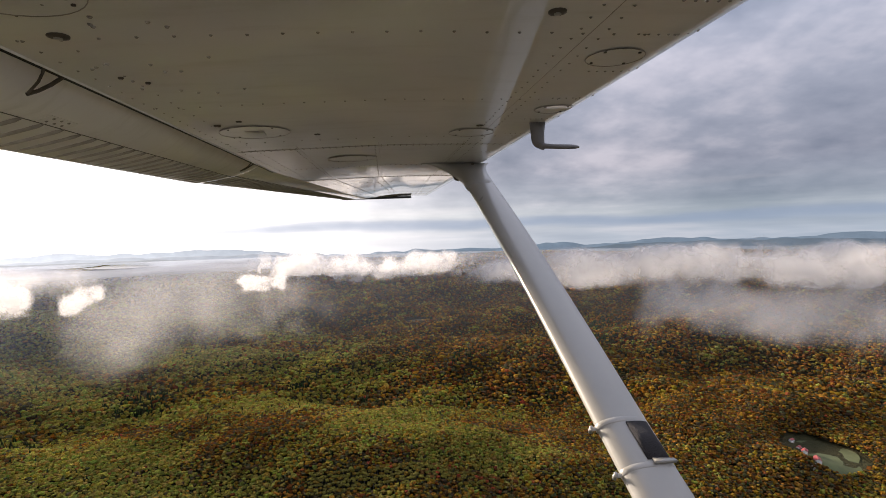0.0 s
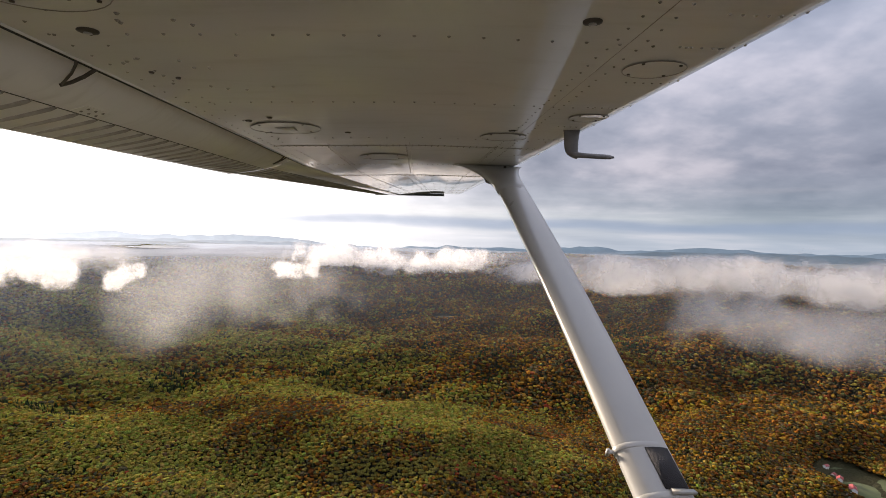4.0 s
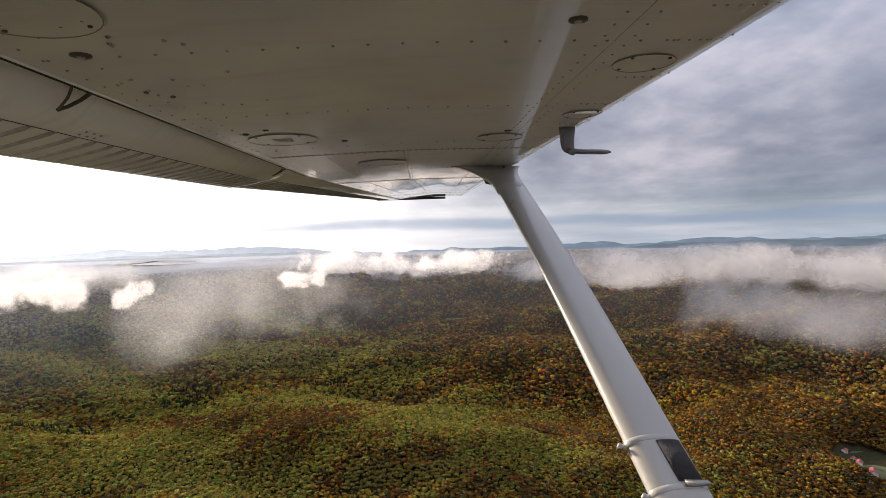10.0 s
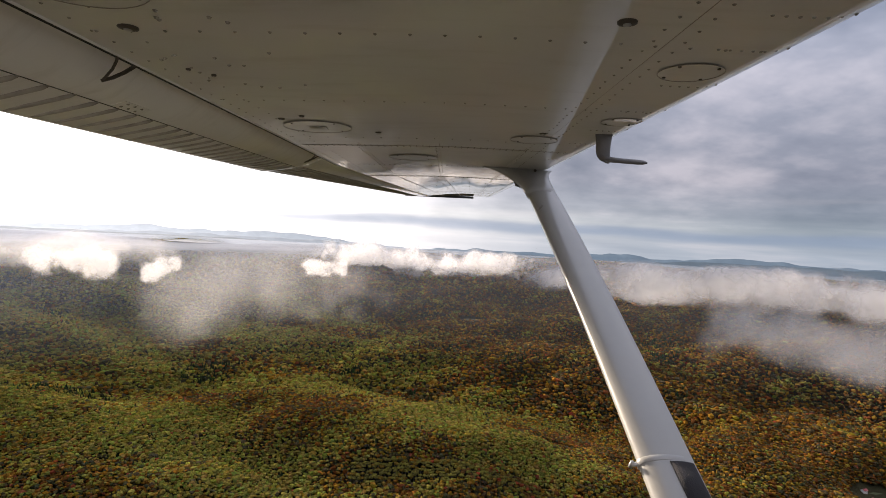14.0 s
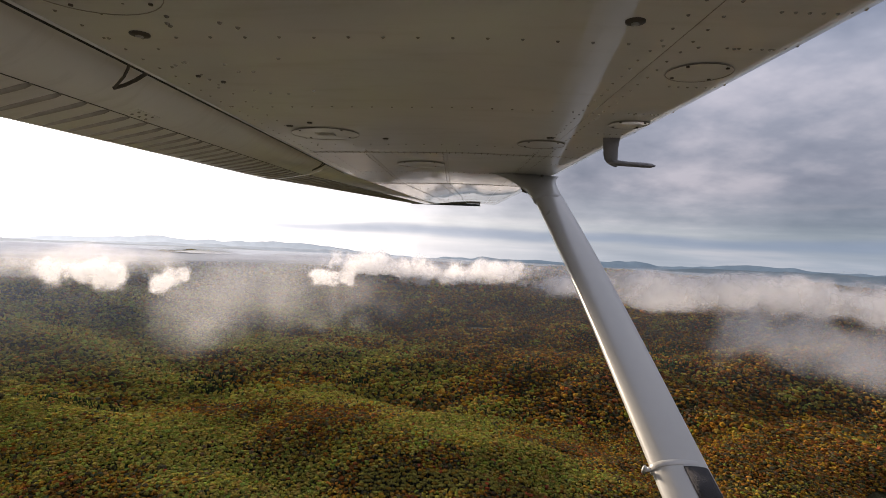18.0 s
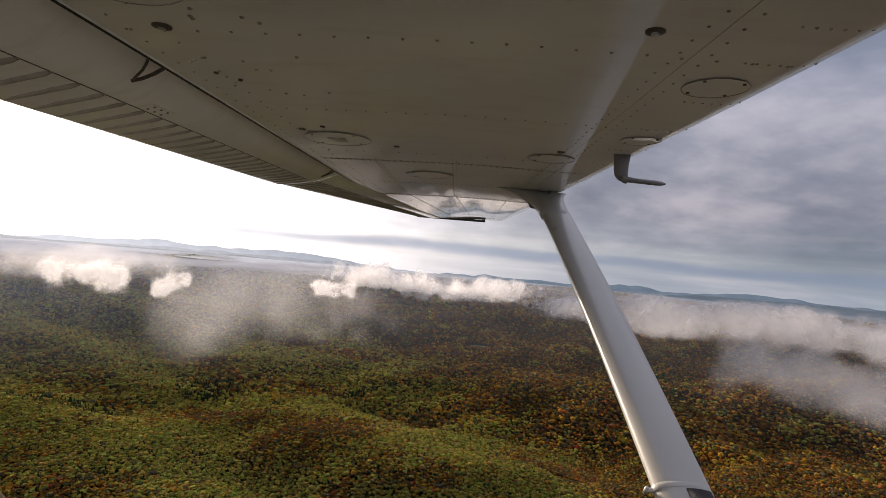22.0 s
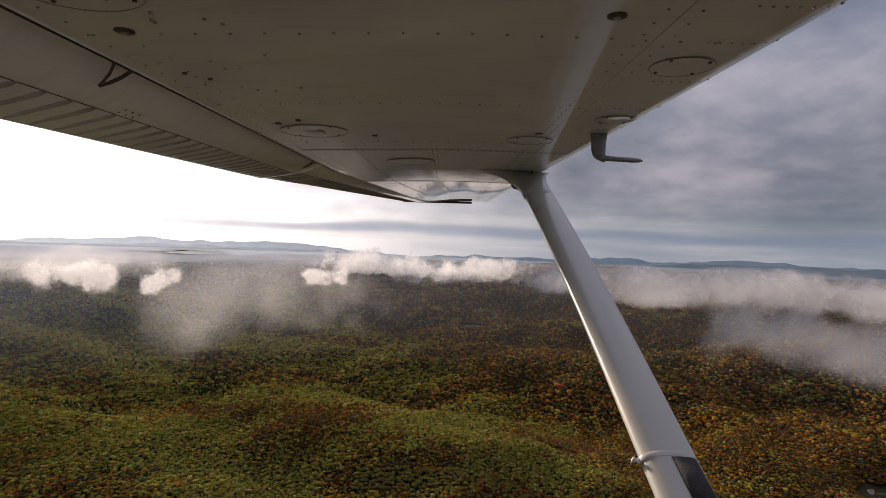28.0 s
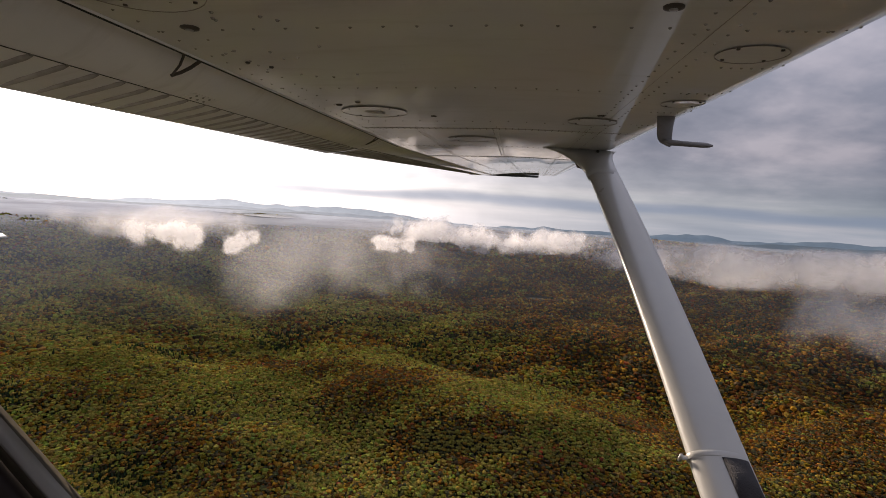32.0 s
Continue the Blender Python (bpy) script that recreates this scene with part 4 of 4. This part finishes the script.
def patch(name, cx, cy, a, b_, turn, mat, label, category, lift=0.5, level=None):
    """A meadow or pond that follows the land, with an uneven shore."""
    V, F = [(cx, cy, (level if level is not None else float(height(cx, cy)) + lift))], []
    n_r, n_a = 6, 40
    for i in range(1, n_r + 1):
        for k in range(n_a):
            t_ = 2 * math.pi * k / n_a
            wob = 1 + 0.10 * math.sin(3 * t_ + cx) + 0.07 * math.sin(5 * t_ + cy)
            px, py = math.cos(t_) * a * wob * i / n_r, math.sin(t_) * b_ * wob * i / n_r
            c, s = math.cos(radians(turn)), math.sin(radians(turn))
            qx, qy = cx + px * c - py * s, cy + px * s + py * c
            V.append((qx, qy, level if level is not None else float(height(qx, qy)) + lift))
    F += [(0, 1 + k, 1 + (k + 1) % n_a) for k in range(n_a)]
    for i in range(n_r - 1):
        for k in range(n_a):
            p0, p1 = 1 + i * n_a + k, 1 + i * n_a + (k + 1) % n_a
            F.append((p0, p0 + n_a, p1 + n_a, p1))
    return tagged(new(name, mesh_from(name, V, F, mat)), label, category, kind="structure")


patch("meadow", 655, 770, 50, 58, 20, GRASS, "mown green clearing beside the farm", "meadow")
patch("meadow", 185, 905, 33, 13, 0, REED, "pale marshy clearing among the trees", "meadow")
patch("meadow", -143, 1595, 92, 14, 4, REED, "narrow dark marsh along a stream", "meadow")
patch("meadow", 60, 1800, 43, 13, -8, REED, "narrow dark marsh along a stream", "meadow")
patch("meadow", -1750, 2560, 185, 23, 6, REED, "long brown hayfield on the hill", "meadow")
patch("meadow", -425, 1030, 42, 26, 20, GRASS, "small clearing round white farmhouses", "meadow")
patch("water", *LAKE, WATER, "bright lake between the far hills", "lake", level=219)

# ---------------------------------------------------------------- farm and houses
BARN_RED = simple("red_metal_roof", (0.26, 0.05, 0.045), 0.5, vary=0.12, scale=0.8)
GREY_ROOF = simple("grey_shingle_roof", (0.20, 0.20, 0.21), 0.85, vary=0.2, scale=1.2)
WHITE_WALL = simple("white_clapboard", (0.76, 0.75, 0.72), 0.7, vary=0.06, scale=1.0)
PANE = simple("dark_pane", (0.03, 0.035, 0.04), 0.15, vary=0.1, scale=1.0)
CAR_PAINT = simple("car_paint", (0.55, 0.56, 0.58), 0.3, vary=0.05, scale=1.0, coat=0.5)


def house(name, label, x, y, size, turn, roof_mat):
    """A gabled building with roof, door, windows and a chimney."""
    w, d, h = size
    top = tagged(new(name), label, "house" if name == "house" else "barn")
    top.matrix_world = pose(x, y, float(height(x, y)) + 0.4, 0, 0, turn)
    rise = d * 0.36
    bm_ = bmesh.new()
    prof_ = [(-d / 2, 0), (d / 2, 0), (d / 2, h), (0, h + rise), (-d / 2, h)]
    ends = [[bm_.verts.new((sx * w / 2, a, c)) for a, c in prof_] for sx in (-1, 1)]
    bm_.faces.new(ends[0][::-1])
    bm_.faces.new(ends[1])
    for k in range(5):
        bm_.faces.new((ends[0][k], ends[0][(k + 1) % 5], ends[1][(k + 1) % 5], ends[1][k]))
    part("wall", bm_, WHITE_WALL, top)
    for sy in (-1, 1):
        bm_ = bmesh.new()
        o, t_ = 0.5, 0.22
        low = (sy * (d / 2 + o), h - o * 2 * rise / d)
        quad = [(-w / 2 - o, *low), (w / 2 + o, *low), (w / 2 + o, 0, h + rise), (-w / 2 - o, 0, h + rise)]
        lo_ = [bm_.verts.new((p[0], p[1], p[2] + 0.02)) for p in quad]
        hi_ = [bm_.verts.new((p[0], p[1], p[2] + t_)) for p in quad]
        bm_.faces.new(lo_)
        bm_.faces.new(hi_)
        for k in range(4):
            bm_.faces.new((lo_[k], lo_[(k + 1) % 4], hi_[(k + 1) % 4], hi_[k]))
        part("roof", bm_, roof_mat, top)
    n_win = max(2, int(w // 3.2))
    for sy in (-1, 1):
        for k in range(n_win):
            px = -w / 2 + w * (k + 0.5) / n_win
            part("window", box((1.0, 0.12, 1.3), (px, sy * d / 2, h * 0.55)), PANE, top)
    part("door", box((1.1, 0.14, 2.05), (w * 0.5 / n_win * 0.0 + w * 0.02, -d / 2 - 0.02, 1.03)), BARK, top)
    if name == "house":
        part("chimney", box((0.7, 0.7, 1.8), (w * 0.2, 0, h + rise + 0.3)), GREY_ROOF, top)


house("barn", "long white farm building with a red metal roof", 625, 742, (17, 9, 4.2), 58, BARN_RED)
house("house", "white farmhouse with a red metal roof", 634, 778, (11, 8, 4.5), 50, BARN_RED)
house("house", "small white cottage with a red roof", 640, 798, (8, 6.5, 3.6), 35, BARN_RED)
house("barn", "small red-roofed shed at the wood's edge", 646, 822, (8, 5.5, 3.2), 20, BARN_RED)
house("house", "white house with a grey shingle roof", 205, 908, (9, 7, 4.2), 15, GREY_ROOF)
house("house", "white farmhouse in a small forest clearing", -415, 1034, (12, 8, 4.6), 15, GREY_ROOF)
house("house", "low white farmhouse at the wood's edge", -447, 1022, (9, 6.5, 3.6), -25, GREY_ROOF)
house("house", "white cottage beside a marshy clearing", 172, 912, (7, 6, 3.4), -20, GREY_ROOF)


def drive(points, width):
    """A gravel drive laid on the meadow."""
    V, F = [], []
    pts = [Vector((*p, 0)) for p in points]
    for i, p in enumerate(pts):
        way = (pts[min(i + 1, len(pts) - 1)] - pts[max(i - 1, 0)]).normalized()
        side = Vector((-way.y, way.x, 0)) * width / 2
        for q in (p - side, p + side):
            V.append((q.x, q.y, float(height(q.x, q.y)) + 0.9))
    F = [(2 * i, 2 * i + 2, 2 * i + 3, 2 * i + 1) for i in range(len(pts) - 1)]
    return tagged(new("road", mesh_from("road", V, F, GRAVEL)), "pale gravel farm drive across the meadow", "road", kind="structure")


drive([(600, 715), (612, 735), (618, 755), (622, 775), (630, 792), (640, 812), (655, 830)], 5)


def car(x, y, turn):
    top = tagged(new("car"), "pale parked car on the gravel drive", "car", group="cars at the farm")
    top.matrix_world = pose(x, y, float(height(x, y)) + 0.95, 0, 0, turn)
    side = [(-2.1, 0.35), (2.1, 0.35), (2.15, 0.75), (1.2, 0.92), (0.6, 1.42), (-1.1, 1.42), (-1.7, 0.95), (-2.15, 0.85)]
    part("body", loft([[Vector((a, sy * 0.85, c)) for a, c in side] for sy in (-1, 1)]), CAR_PAINT, top)
    for sx in (-1.3, 1.3):
        for sy in (-0.8, 0.8):
            part("wheel", tube([(sx, sy - 0.1, 0.33), (sx, sy + 0.1, 0.33)], 0.33, 10), RUBBER_AND_SHADE, top)
    part("windscreen", box((0.5, 1.3, 0.32), (0.72, 0, 1.15), 0.05), PANE, top)


car(621, 765, 70)
car(627, 768, 62)
car(616, 748, 80)

# ---------------------------------------------------------------- the cabin round the eye, plain walls
CABIN = simple("cabin_skin", (0.17, 0.175, 0.19), 0.4, vary=0.06, scale=6, coat=0.2)
LINING = simple("cabin_lining", (0.20, 0.19, 0.18), 0.9, vary=0.15, scale=40)


def wall_plate(name, lo, hi, mat, label=""):
    size = [h - l for l, h in zip(lo, hi)]
    mid_ = [(h + l) / 2 for l, h in zip(lo, hi)]
    return part(name, box(size, mid_, min(0.006, min(size) * 0.3)), mat, plane, label)


wall_plate("cabin_floor", (-1.75, -0.70, -1.06), (1.15, 0.36, -1.02), LINING)
wall_plate("cabin_roof", (-1.75, -0.70, 0.47), (0.52, 0.377, 0.50), CABIN)
wall_plate("cabin_side", (-1.75, -0.74, -1.02), (1.15, -0.70, 0.47), CABIN)
wall_plate("cabin_door", (-0.95, 0.362, -1.02), (0.90, 0.384, -0.42), CABIN, "slate-blue cabin door below the window")
wall_plate("door_post", (-0.99, 0.352, -1.02), (-0.95, 0.380, 0.19), CABIN)
wall_plate("front_post", (0.50, 0.352, -0.42), (0.54, 0.380, 0.27), CABIN)
wall_plate("rear_bulkhead", (-1.79, -0.70, -1.02), (-1.75, 0.36, 0.47), LINING)
wall_plate("rear_side", (-1.75, 0.352, -1.02), (-0.99, 0.380, 0.19), CABIN)
wall_plate("instrument_panel", (0.92, -0.68, -0.55), (1.0, 0.34, -0.10), LINING)
wall_plate("firewall", (1.15, -0.70, -1.02), (1.19, 0.36, -0.12), CABIN)
boom = []
for u_, hw, lo_, hi_ in ((-1.80, 0.52, -1.0, 0.42), (-2.4, 0.36, -0.86, 0.12), (-3.2, 0.21, -0.70, -0.18), (-4.1, 0.09, -0.56, -0.34)):
    boom.append([(u_, -0.17 + hw * math.cos(a), (lo_ + hi_) / 2 + (hi_ - lo_) / 2 * math.sin(a)) for a in [2 * math.pi * k / 20 for k in range(20)]])
part("tail_boom", loft(boom), CABIN, plane, "slate-blue tapering rear fuselage")
cowl = []
for u_, hw, lo_, hi_ in ((1.19, 0.50, -1.0, -0.14), (1.7, 0.46, -0.95, -0.20), (2.1, 0.36, -0.86, -0.28), (2.2, 0.2, -0.72, -0.40)):
    cowl.append([(u_, -0.17 + hw * math.cos(a), (lo_ + hi_) / 2 + (hi_ - lo_) / 2 * math.sin(a)) for a in [2 * math.pi * k / 20 for k in range(20)]])
part("engine_cowl", loft(cowl), CABIN, plane)
